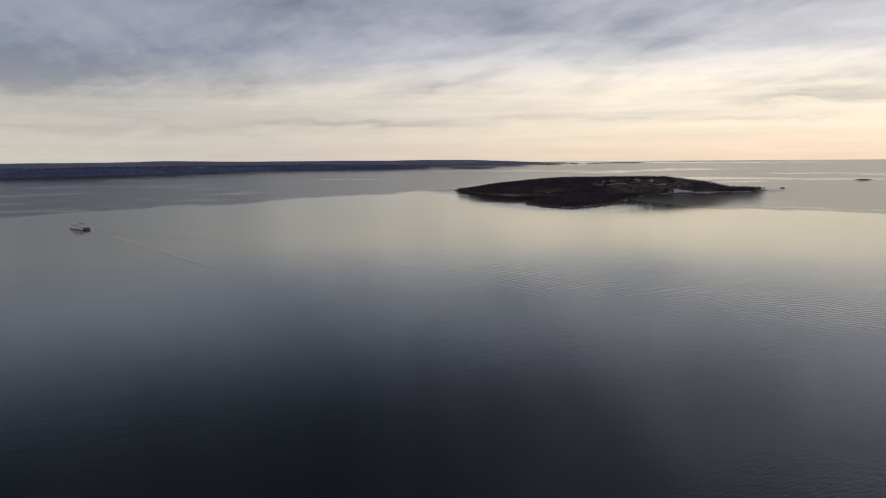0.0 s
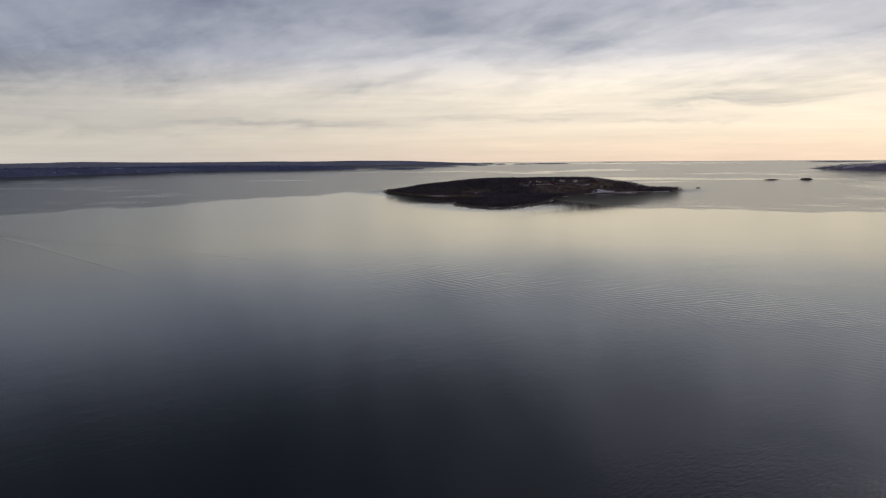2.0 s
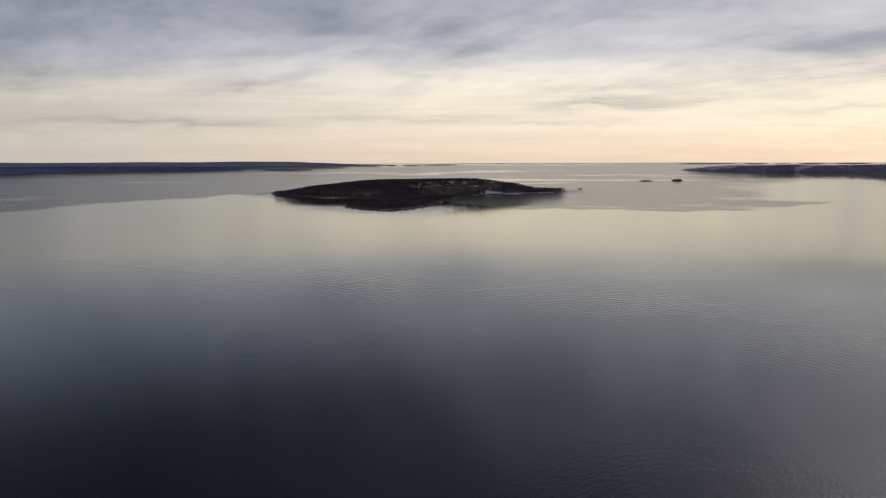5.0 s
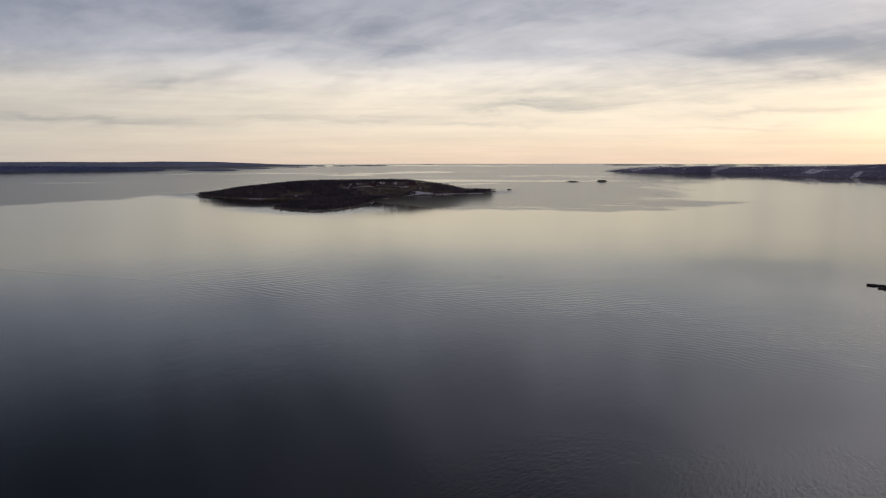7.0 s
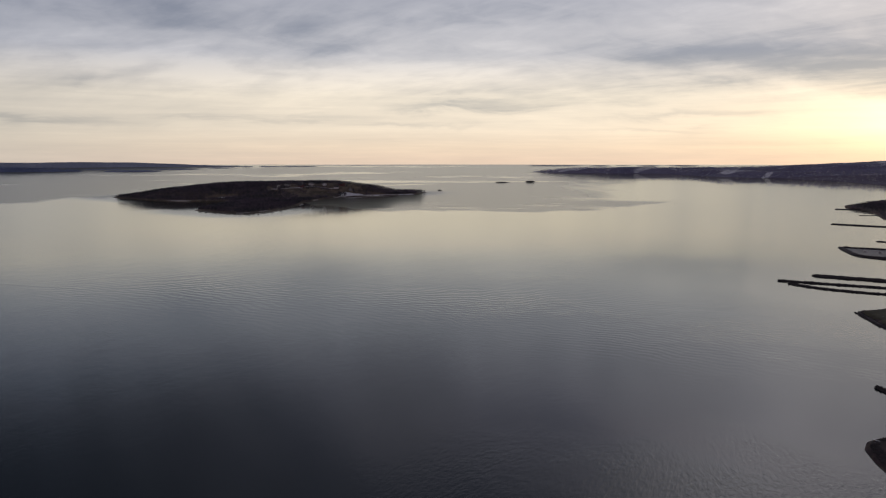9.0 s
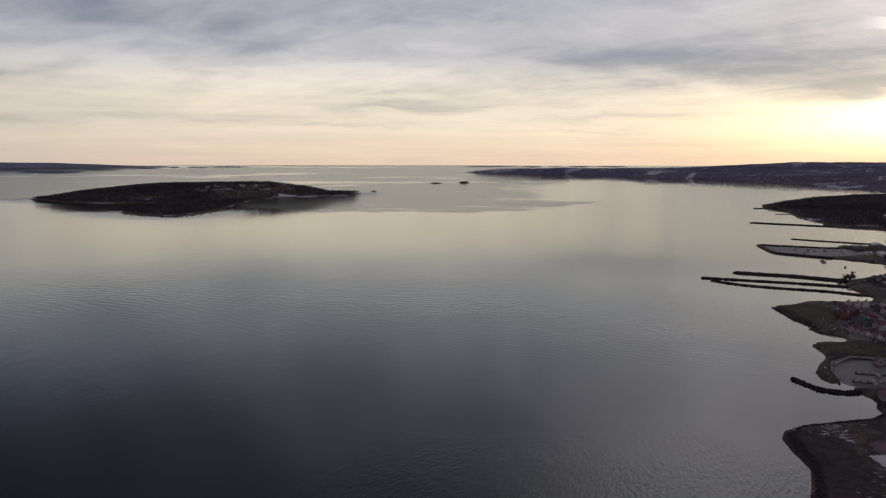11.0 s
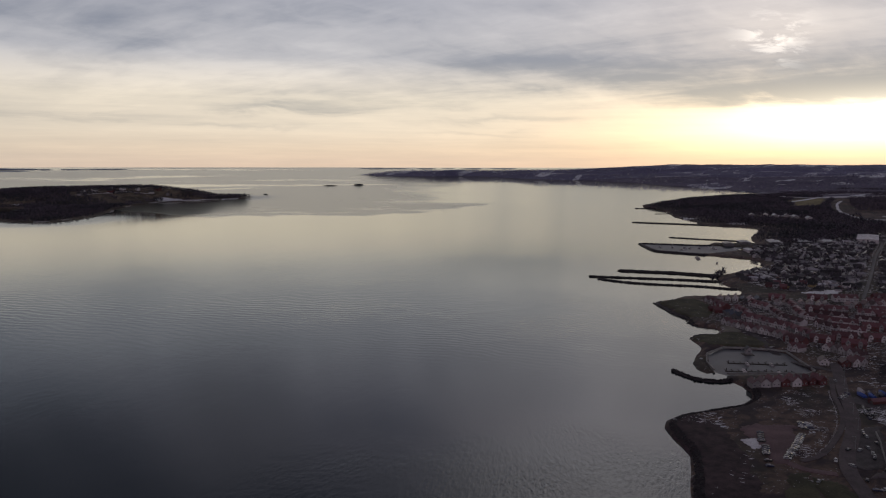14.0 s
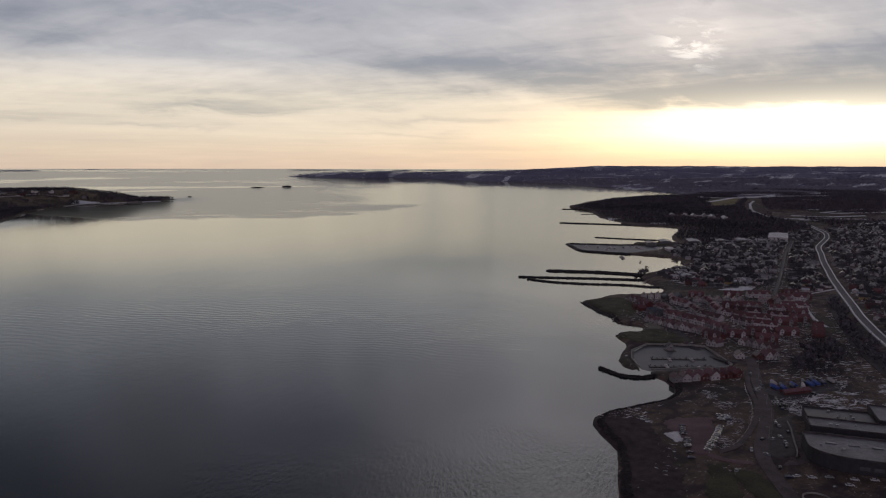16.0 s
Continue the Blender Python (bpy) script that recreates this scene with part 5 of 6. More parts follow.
def house_row(points, step, weights, jitter=0.5, face=90, gap=0.12):
    """Gabled houses side by side along a line, gables turned to the water."""
    line = spline(points, 0.5)
    length = np.concatenate([[0], np.cumsum(np.linalg.norm(np.diff(line, axis=0), axis=1))])
    s = 0.0
    while s < length[-1]:
        x, y = np.interp(s, length, line[:, 0]), np.interp(s, length, line[:, 1])
        x2, y2 = np.interp(s + 1, length, line[:, 0]), np.interp(s + 1, length, line[:, 1])
        if (x2 - x) ** 2 + (y2 - y) ** 2 < 0.1:
            break
        if rr.random() > gap:
            turn = math.degrees(math.atan2(y2 - y, x2 - x)) + face + rr.uniform(-8, 8)
            place_kind(red_kinds, rr.choices(range(4), weights)[0], x + rr.uniform(-jitter, jitter) * 1.6, y + rr.uniform(-jitter, jitter) * 1.6, turn, 0.11, 0.8)
        s += step


# fronts turn to the west, to the water and the camera
house_row([(521, 268), (515, 245), (513, 229), (510, 210)], 4.9, (6, 0, 3, 0), 0.3, face=0, gap=0.03)
house_row([(630, 276), (648, 254), (660, 238), (672, 224), (690, 208)], 6.5, (4, 1, 3, 0), face=0, gap=0.1)
house_row([(500, 184), (499, 172), (494, 160)], 5.6, (6, 0, 3, 0), face=0, gap=0.0)
house_row([(463, 172), (469, 163), (480, 156)], 5.6, (5, 1, 2, 0), face=0, gap=0.1)
house_row([(484, 200), (481, 192)], 5.4, (5, 0, 1, 0), face=0, gap=0.0)
house_row([(551, 283), (546, 270)], 5.6, (0, 0, 0, 1), face=0, gap=0.0)
house_row([(386, 180), (394, 174), (404, 167), (413, 162), (424, 156)], 5.6, (2, 4, 2, 0), face=180, gap=0.0)
house_row([(560, 300), (553, 290)], 6.0, (0, 4, 0, 1), face=0, gap=0.0)
house_row([(612, 322), (622, 306), (634, 292)], 6.5, (3, 2, 2, 1), face=0, gap=0.1)
house_row([(622, 172), (602, 166), (580, 158), (556, 150)], 8.0, (3, 3, 2, 1), 1.0, face=180, gap=0.25)
rows_done = len(taken)
for x, y, turn, i in ((547, 257, -106, 1), (541, 236, -104, 1), (533, 216, -120, 1), (570, 280, -130, 1), (604, 281, -111, 1), (583, 256, -137, 1), (565, 236, -114, 1), (626, 262, -146, 1), (598, 244, -146, 0),
                      (566, 210, -112, 1), (565, 194, -80, 1), (503, 207, -105, 2), (520, 196, -70, 2), (538, 188, -62, 2), (522, 176, -60, 2), (576, 302, -115, 2), (590, 316, -118, 1)):
    place_kind(block_kinds, i, x, y, turn + rr.uniform(-4, 4), 0.06, 0.84)
for x, y, turn, i in ((604, 222, -70, 0), (636, 232, -64, 0), (656, 250, -60, 0), (668, 222, -58, 1), (676, 262, -58, 2), (692, 244, -52, 0), (700, 216, -52, 0), (722, 224, -50, 2), (712, 210, -50, 2), (640, 204, -64, 1),
                      (612, 196, -66, 0), (586, 208, -68, 0), (662, 201, -56, 0), (552, 172, -62, 2), (586, 184, -62, 2), (608, 180, -60, 2), (634, 190, -58, 2), (620, 240, -66, 2), (652, 288, -62, 2), (590, 226, -100, 1)):
    if all(math.dist((x, y), q) > 9 for q in taken[:rows_done]):
        place_kind(block_kinds, i, x, y, turn + rr.uniform(-6, 6), 0.1, 0.84)

# ---------------------------------------------------------------- the town behind
TOWN = [(735, 268), (746, 214), (800, 206), (917, 246), (1087, 302), (1304, 356), (1500, 434), (1347, 440), (1165, 450), (1095, 490), (1060, 505), (985, 478), (935, 452), (895, 400), (840, 384), (765, 388), (722, 350), (700, 318), (712, 292)]
EAST = [(575, 104), (657, 146), (763, 186), (917, 242), (1087, 299), (1304, 350), (1500, 418), (1650, 380), (1800, 300), (1700, 40), (1300, -60), (700, -60), (560, 20)]
line_m, line_s = spline(MOTOR, 8.0), spline([(715, 236), (790, 258), (878, 284), (1052, 337), (1268, 398)], 8.0)


def clear_of_roads(x, y):
    p = np.stack([x, y], 1)
    dm = np.min(np.linalg.norm(p[:, None] - line_m[None], axis=2), 1)
    ds = np.min(np.linalg.norm(p[:, None] - line_s[None], axis=2), 1)
    return (dm > 11) & (ds > 8.5)


town = np.concatenate([scatter(TOWN, 13, 91, clear_of_roads), scatter(EAST, 15, 92, clear_of_roads)])
town = town[np.argsort(np.hypot(town[:, 0], town[:, 1]))]
TG = "detached houses of the town"
town_kinds = [gable_house("small dark-roofed wooden town house", M_GREY_WALL, M_DARK_ROOF, 7, 9, 3.2, 5.6, False, TG, False, True),
              gable_house("white wooden town house with dark roof", M_WHITE, M_DARK_ROOF, 7, 9.5, 3.6, 6.2, False, TG, False, True),
              gable_house("ochre wooden town house with dark roof", M_YELLOW_WALL, M_DARK_ROOF, 7, 9, 3.2, 5.8, False, TG, False, True),
              gable_house("red wooden town house with tile roof", M_RED_WALL, M_RED_ROOF, 7, 9, 3.2, 5.8, False, TG, False, True),
              gable_house("town house with a snow-dusted pale roof", M_WHITE, M_PALE_ROOF, 7.5, 10, 3.0, 5.2, False, TG, False, True)]
for x, y in town[:290]:
    i = rr.choices(range(5), (5, 4, 1, 2, 3))[0]
    place_kind(town_kinds, i, float(x), float(y), rr.choice((-75, 15, 15, -165)) + rr.uniform(-14, 14), 0.15, 0.74)


def houses_stuff(name, label, places, wall_mat, roof_mat, seed):
    """Many far houses in one mesh of walls and one of roofs."""
    r = random.Random(seed)
    wv, wf, rv, rf = [], [], [], []
    z = land_height(places[:, 0], places[:, 1])
    for (x, y), h in zip(places, z):
        w, d, e, g = r.uniform(4.5, 6.5), r.uniform(6, 10), r.uniform(2.2, 3.4), r.uniform(1.2, 2.0)
        m = pose(x, y, h, 0, 0, r.choice((15, -75)) + r.uniform(-15, 15))
        o = len(wv)
        for q in ((-1, -1, -1), (1, -1, -1), (1, 1, -1), (-1, 1, -1), (-1, -1, e), (1, -1, e), (1, 1, e), (-1, 1, e), (0, -1, e + g), (0, 1, e + g)):
            wv.append(m @ Vector((q[0] * w / 2, q[1] * d / 2, q[2])))
        wf += [(o, o + 1, o + 5, o + 8, o + 4), (o + 2, o + 3, o + 7, o + 9, o + 6), (o + 1, o + 2, o + 6, o + 5), (o + 3, o, o + 4, o + 7)]
        p = len(rv)
        k = 1.12
        for q in ((-k, -k, e - 0.2), (0, -k, e + g + 0.2), (k, -k, e - 0.2), (-k, k, e - 0.2), (0, k, e + g + 0.2), (k, k, e - 0.2)):
            rv.append(m @ Vector((q[0] * w / 2, q[1] * d / 2, q[2])))
        rf += [(p, p + 1, p + 4, p + 3), (p + 1, p + 2, p + 5, p + 4)]
    wv, rv = [np.stack(warp(q[:, 0], q[:, 1], q[:, 2]), 1) for q in (np.array([tuple(c) for c in wv]), np.array([tuple(c) for c in rv]))]
    root = thing(name, label, "houses", kind="stuff", data=mesh_of(name, wv, wf, wall_mat))
    tagged(part("roofs", mesh_of("roofs", rv, rf, roof_mat), root), kind="stuff")


rest = town[290:]
mixed = np.random.default_rng(4).random(len(rest))
houses_stuff("far_houses", "far town houses with dark roofs", rest[mixed < 0.68], M_GREY_MIX, M_ROOF_MIX, 31)
houses_stuff("far_houses", "far white town houses with pale roofs", rest[mixed >= 0.68], M_WHITE_MIX, M_PALE_MIX, 32)
COASTAL = [(3400, 1750), (3700, 2250), (4000, 2660), (4260, 3180), (4380, 3450), (4480, 4150), (4700, 4900), (5300, 5600), (5600, 4800), (5200, 3600), (4800, 2700), (4000, 1800)]
houses_stuff("far_houses", "specks of far houses along the bay", scatter(COASTAL, 70, 93, lambda x, y: fbm(x, y, 260, 2, 94) > 0.55), M_WHITE_MIX, M_PALE_MIX, 33)
houses_stuff("far_houses", "specks of far houses on the outer headland", scatter([(4200, 5750), (4350, 6500), (4650, 6800), (5000, 6600), (4750, 5500)], 60, 95, lambda x, y: fbm(x, y, 200, 2, 96) > 0.45), M_WHITE_MIX, M_PALE_MIX, 34)

snow_bits("snow_crumbs", TOWN, 4.6, 111, 0.5, 4.5, "snow left in the gardens of the town", clear_of_roads)
snow_bits("snow_crumbs", EAST, 6.0, 112, 0.5, 5.0, "snow left in the gardens of the eastern town", clear_of_roads)

snow_bits("snow_crumbs", [(540, 292), (600, 330), (660, 290), (740, 215), (640, 176), (550, 150), (470, 145), (455, 165), (500, 215)], 3.2, 113, 0.3, 2.4, "snow left in the lanes between the red roofs")
snow_bits("snow_crumbs", [(440, 150), (480, 140), (560, 140), (620, 160), (700, 190), (640, 150), (560, 118), (480, 85), (430, 110)], 3.6, 114, 0.3, 2.4, "snow left on the road embankment", clear_of_roads)

for n, (points, half, hi) in enumerate((([(436, 160.5), (403, 146), (372, 130.5), (350, 122.5), (328, 117.5), (311, 116)], 0.3, 0.7), ([(360, 121.5), (345, 117.4), (329.5, 115), (312.5, 113.2)], 0.4, 1.0), ([(299, 119.5), (304, 118), (310, 117)], 0.5, 1.2), ([(478, 214), (486, 205), (480, 192), (466, 182)], 0.5, 1.4),
                                        ([(530, 286), (518, 252), (508, 224), (498, 204)], 0.4, 1.2), ([(566, 296), (553, 262), (541, 232)], 0.5, 1.2), ([(604, 330), (594, 300), (584, 262)], 0.5, 1.2), ([(640, 300), (632, 268), (622, 236)], 0.5, 1.4), ([(500, 262), (520, 262), (516, 240)], 0.6, 1.6), ([(700, 290), (720, 270), (735, 250)], 1.0, 2.4),
                                        ([(420, 112), (400, 100), (380, 112)], 0.8, 2.0), ([(456, 108), (430, 104), (404, 112)], 1.2, 2.6), ([(712, 240), (790, 262), (878, 288), (1052, 341), (1268, 402)], 0.8, 2.2), ([(718, 232), (790, 254), (878, 280), (1052, 333), (1268, 394)], 0.8, 2.2))):
    snow_line(points, half, 0.7 if n < 12 else 2.0, 300 + n, 0.2, hi, "broken ridge of ploughed snow beside a lane")

# trees between the houses
def near_house(x, y):
    p = np.stack([x, y], 1)
    return np.min(np.linalg.norm(p[:, None] - np.array(taken)[None], axis=2), 1) > 6.5


garden = np.concatenate([scatter(TOWN, 8, 97, lambda x, y: clear_of_roads(x, y) & near_house(x, y)), scatter(EAST, 9, 98, lambda x, y: clear_of_roads(x, y) & near_house(x, y))])
garden = garden[np.random.default_rng(3).random(len(garden)) < 0.98]
thing("garden_trees", "bare garden trees and hedges among the houses", "trees", kind="stuff", data=woods_mesh("garden_trees", garden, np.random.default_rng(2).uniform(2.5, 6.5, len(garden)), M_BARE, land_height, 22, 12, 0.42, 0.1))
thicket = np.concatenate([scatter([(488, 148), (482, 117), (470, 112), (462, 124), (466, 142)], 1.7, 121), scatter([(561, 161), (560, 138), (530, 124), (512, 140), (525, 156)], 2.0, 122, clear_of_roads)])
thing("thicket", "dark evergreen thicket below the main road", "trees", kind="stuff", data=woods_mesh("thicket", thicket, np.random.default_rng(8).uniform(0.7, 1.7, len(thicket)), M_CONIFER, land_height, 26, 14, 0.6, 0.2))
bank = np.concatenate([scatter([(600, 150), (690, 180), (750, 196), (700, 172), (640, 148), (570, 112), (500, 78), (490, 96), (560, 132)], 6.5, 99, clear_of_roads),
                       scatter([(455, 135), (500, 120), (550, 140), (535, 148), (480, 142)], 6.0, 100), scatter([(735, 400), (770, 412), (765, 398), (740, 388)], 5.0, 101)])
thing("roadside_trees", "bare thicket on the road embankment", "trees", kind="stuff", data=woods_mesh("roadside_trees", bank, np.random.default_rng(6).uniform(4, 9, len(bank)), M_BARE, land_height, 22, 13, 0.45, 0.1))

isle_kinds = [gable_house("pale wooden farmhouse on the island", M_WHITE, M_DARK_ROOF, 9, 14, 4.8, 8.2, False, "farm buildings on the island", False, True),
              gable_house("dark red barn on the island", M_RED_WALL, M_DARK_ROOF, 10, 20, 5.2, 9.0, False, "farm buildings on the island", False, True)]
for n, (x, y, turn, i) in enumerate(((560, 2440, 10, 0), (600, 2470, -70, 0), (640, 2430, 20, 1), (690, 2480, -60, 0), (735, 2470, 5, 0), (770, 2440, 80, 0), (800, 2470, 20, 1), (660, 2500, 10, 0), (820, 2430, -15, 0), (540, 2395, 40, 0))):
    m = pose(*site(x, y, float(island_height(np.array([x]), np.array([y]))[0]) + 0.1), 0, 0, turn)
    if i in (0, 1) and not used.get(isle_kinds[i].name):
        isle_kinds[i].matrix_basis = m
        used[isle_kinds[i].name] = True
    else:
        copy_thing(isle_kinds[i], m)

# ---------------------------------------------------------------- large halls
UX, UY = 0.42, -0.907          # along the halls, away from the water


def hall(label, x, y, long, deep, tall, roof_mat, wall_mat, vents=4, curved=False, skylights=0):
    """A flat-roofed hall with a parapet; x, y is the corner next the car park."""
    h = thing("hall", label, "hall", "flat-roofed halls by the car park")
    h.matrix_basis = pose(x, y, ground_at(x, y), 0, 0, math.degrees(math.atan2(UY, UX)))
    outline = [(0, 0), (long, 0), (long, deep), (0, deep)]
    if curved:
        outline = [(long, -6), (long, deep), (0, deep), (0, 6)] + [(18 * (1 - math.cos(a)) * 1.0, 6 - 12 * math.sin(a)) for a in np.linspace(0.15, math.pi / 2, 7)]
    n = len(outline)
    v = [(a, b, -1.5) for a, b in outline] + [(a, b, tall) for a, b in outline]
    part("wall", mesh_of("wall", v, [(i, (i + 1) % n, n + (i + 1) % n, n + i) for i in range(n)], wall_mat), h)
    cx, cy = sum(a for a, b in outline) / n, sum(b for a, b in outline) / n
    v = [(a, b, tall - 0.35) for a, b in outline] + [(a, b, tall - 0.7) for a, b in outline]
    part("roof", mesh_of("roof", v, [tuple(range(n)), tuple(range(2 * n - 1, n - 1, -1))], roof_mat), h)
    inner = [(cx + (a - cx) * 0.985, cy + (b - cy) * 0.975) for a, b in outline]
    outer = [(cx + (a - cx) * 1.004, cy + (b - cy) * 1.006) for a, b in outline]
    v = [(a, b, z) for ring, z in ((outer, tall - 0.4), (outer, tall + 0.3), (inner, tall + 0.3), (inner, tall - 0.4)) for a, b in ring]
    part("parapet", mesh_of("parapet", v, [(r * n + i, r * n + (i + 1) % n, (r + 1) * n + (i + 1) % n, (r + 1) * n + i) for r in range(3) for i in range(n)], M_ASPHALT), h, "dark metal roof edge")
    r = random.Random(int(x))
    for i in range(vents):
        a, b, s = r.uniform(4, long * 0.75), r.uniform(3, deep - 3), r.uniform(0.3, 0.7)
        part("roof_vent", boxes_mesh("roof_vent", [(-s, -s * 0.7, -0.2, s, s * 0.7, 0.55), (-s * 1.1, -s * 0.8, 0.55, s * 1.1, s * 0.8, 0.66)], M_METAL), h, m=pose(a, b, tall - 0.35))
    for i in range(skylights):
        part("skylight", boxes_mesh("skylight", [(-2.2, -0.6, 0, 2.2, 0.6, 0.35)], M_GLASS, 0.1), h, m=pose(10 + 9 * i, deep * 0.5, tall - 0.35))
    for i in range(int(long / 5.5)):
        part("window", boxes_mesh("window", [(-1.9, -0.08, -0.8, 1.9, 0.06, 0.8)], M_GLASS), h, m=pose(20 + 5.2 * i if curved else 3 + 5.2 * i, -6 if curved else 0, tall * 0.45))
    return h


hall("long hall with a grey roof and rounded corner", 314, 85, 75, 21, 6.6, M_HALLROOF, M_DARKWALL, 5, True, 3)
hall("low hall with a pale strip roof", 345, 94, 80, 13, 6.0, M_HALLROOF, M_DARKWALL, 4)
hall("wide hall with a dark felt roof", 361, 100, 30, 16, 5.0, M_DARK_ROOF, M_DARKWALL, 6)
hall("wide hall with a grey gravel roof", 374, 72, 45, 24, 6.5, M_HALLROOF, M_DARKWALL, 5)
for x, y, t, w, d in ((1612, 784, -60, 12, 26), (1650, 768, -60, 9, 18), (1640, 742, -55, 10, 22), (1655, 722, -60, 9, 16), (1625, 690, -50, 11, 24), (1612, 655, -50, 9, 20)):
    b = gable_house("white farm building at the edge of the wood", M_WHITE, M_PALE_ROOF, w, d, 3.6, 6.4, False, "farm buildings by the wood", False)
    b.matrix_basis = pose(*site(x, y, ground_at(x, y) + 3.0), 0, 0, t)
big = gable_house("large white warehouse with snowy roof above the town", M_WHITE, M_SNOWY, 30, 88, 6, 7.2)
big.matrix_basis = pose(1269, 420, ground_at(1269, 420), 0, 0, -72)
for x, y, w, d, t, mat, wall in ((1160, 478, 20, 50, -50, M_PALE_ROOF, M_GREY_WALL), (1195, 455, 22, 44, -45, M_PALE_ROOF, M_WHITE), (1120, 505, 18, 40, -55, M_PALE_ROOF, M_GREY_WALL), (1080, 535, 16, 30, -55, M_PALE_ROOF, M_GREY_WALL),
                                 (1040, 540, 14, 26, -52, M_DARK_ROOF, M_GREY_WALL), (1015, 515, 10, 22, -50, M_PALE_ROOF, M_WHITE), (985, 478, 12, 26, -50, M_PALE_ROOF, M_WHITE), (762, 352, 10, 30, -40, M_PALE_ROOF, M_GREY_WALL), (411, 121, 4, 18, -118.6, M_RED_ROOF, M_RED_WALL)):
    b = gable_house("long low shed with " + ("pale" if mat is M_PALE_ROOF else "dark" if mat is M_DARK_ROOF else "red") + " roof near the water", wall, mat, w, d, 3.2 if w > 6 else 1.8, 4.4 if w > 6 else 2.7, False, "sheds by the water", False)
    b.matrix_basis = pose(x, y, ground_at(x, y) + 0.1, 0, 0, t)

# ---------------------------------------------------------------- marina
def jetty(ax, ay, bx, by, fingers, label):
    root = thing("jetty", label, "jetty", "floating jetties of the marina")
    long = math.hypot(bx - ax, by - ay)
    root.matrix_basis = pose(ax, ay, 0, 0, 0, math.degrees(math.atan2(by - ay, bx - ax)))
    part("deck", boxes_mesh("deck", [(0, -0.7, -0.3, long, 0.7, 0.45)], M_TRUNK, 0.05), root)
    fm = boxes_mesh("finger", [(-0.25, 0, -0.2, 0.25, 3.4, 0.35), (-0.35, 3.0, -0.3, 0.35, 3.6, 0.4)], M_TRUNK, 0.04)
    pm = boxes_mesh("pile", [(-0.16, -0.16, -2.0, 0.16, 0.16, 2.0)], M_TRUNK, 0.04)
    for i in range(fingers):
        x = 1.0 + i * (long - 2) / (fingers - 1)
        part("finger", fm, root, m=pose(x, 0.65, 0))
        if i % 3 == 0:
            part("pile", pm, root, m=pose(x, 1.2, 0))


jetty(424, 216, 449, 189, 10, "grey floating jetty with short fingers")
jetty(406, 208, 436, 178, 11, "grey floating jetty with short fingers")
hut = thing("harbour_hut", "small pale hut on a pontoon in the marina", "hut")
hut.matrix_basis = pose(455, 218, 0, 0, 0, -40)
part("pontoon", boxes_mesh("pontoon", [(-3.5, -3, -0.4, 3.5, 3, 0.5)], M_WOOD, 0.1), hut)
part("wall", prism_mesh("wall", 3.2, 3.4, 3.6, 5.4, M_WHITE), hut, m=pose(0, 0, 0.5))
part("roof", roof_mesh("roof", 3.2, 3.4, 3.6, 5.4, M_DARK_ROOF, 0.3), hut, m=pose(0, 0, 0.5))
part("window", MESH_WINDOW, hut, m=pose(0, -1.7, 2.6))
quay = [(399, 203), (418, 188), (436, 171), (447, 171), (479, 203), (469, 222), (455, 236), (432, 235), (414, 225), (400, 212)]
thing("quay_wall", "pale concrete quay round the marina basin", "quay", kind="structure", data=ribbon_mesh("quay", quay, 1.0, M_CONCRETE, 0.5, height=lambda x, y: np.full(np.shape(x), 1.3), step=2.0, straight=True))


def ice_sheet(poly, label):
    n = len(poly)
    v = [(x, y, z) for z in (-0.15, 0.06) for x, y in poly]
    thing("ice_sheet", label, "ice", "ice in the harbours", data=mesh_of("ice_sheet", v, [tuple(range(n - 1, -1, -1)), tuple(range(n, 2 * n))] + [(i, (i + 1) % n, n + (i + 1) % n, n + i) for i in range(n)], M_ICE))


ice_sheet([(399, 210), (414, 224), (432, 234), (447, 236), (455, 235), (469, 221), (478, 203), (446, 172), (436, 171), (418, 188), (399, 203)][::-1], "thin dull grey ice filling the marina basin")
ice_sheet([(914, 510), (906, 540), (902, 578), (932, 613), (960, 644), (988, 602), (1010, 571), (1024, 562), (1042, 518), (990, 502)][::-1], "thin grey ice in the north harbour")


def boat(label, long, hull_mat, mast=False):
    b = thing("boat", label, "boat", "boats in the harbours")
    v, f = [], []
    prof = ((-0.5, 0.8, 0.0), (-0.2, 1.0, 0.0), (0.2, 0.9, 0.1), (0.42, 0.45, 0.25), (0.5, 0.03, 0.35))
    w = long * 0.16
    for s, k, lift in prof:
        v += [(s * long, -w * k, 1.0 + lift), (s * long, -w * k * 0.6, -0.2), (s * long, w * k * 0.6, -0.2), (s * long, w * k, 1.0 + lift)]
    for i in range(len(prof) - 1):
        o = 4 * i
        f += [(o, o + 1, o + 5, o + 4), (o + 1, o + 2, o + 6, o + 5), (o + 2, o + 3, o + 7, o + 6), (o + 3, o, o + 4, o + 7)]
    f += [(3, 2, 1, 0), (16, 17, 18, 19)]
    part("hull", mesh_of("hull", v, f, hull_mat), b)
    part("cabin", boxes_mesh("cabin", [(-0.18 * long, -w * 0.55, 0.9, 0.2 * long, w * 0.55, 1.9)], M_WHITE, 0.15), b)
    if mast:
        part("mast", boxes_mesh("mast", [(-0.08, -0.08, 1.0, 0.08, 0.08, long * 1.25)], M_METAL), b)
        part("boom", boxes_mesh("boom", [(-0.32 * long, -0.12, 2.3, 0.0, 0.12, 2.55)], M_METAL), b)
    return b


sail, motor = boat("white moored sailing boat with bare mast", 9.5, M_WHITE, True), boat("small white moored motor boat", 7.0, M_WHITE)
sail.matrix_basis, motor.matrix_basis = pose(955, 585, 0, 0, 0, 60), pose(880, 500, 0, 0, 0, 110)
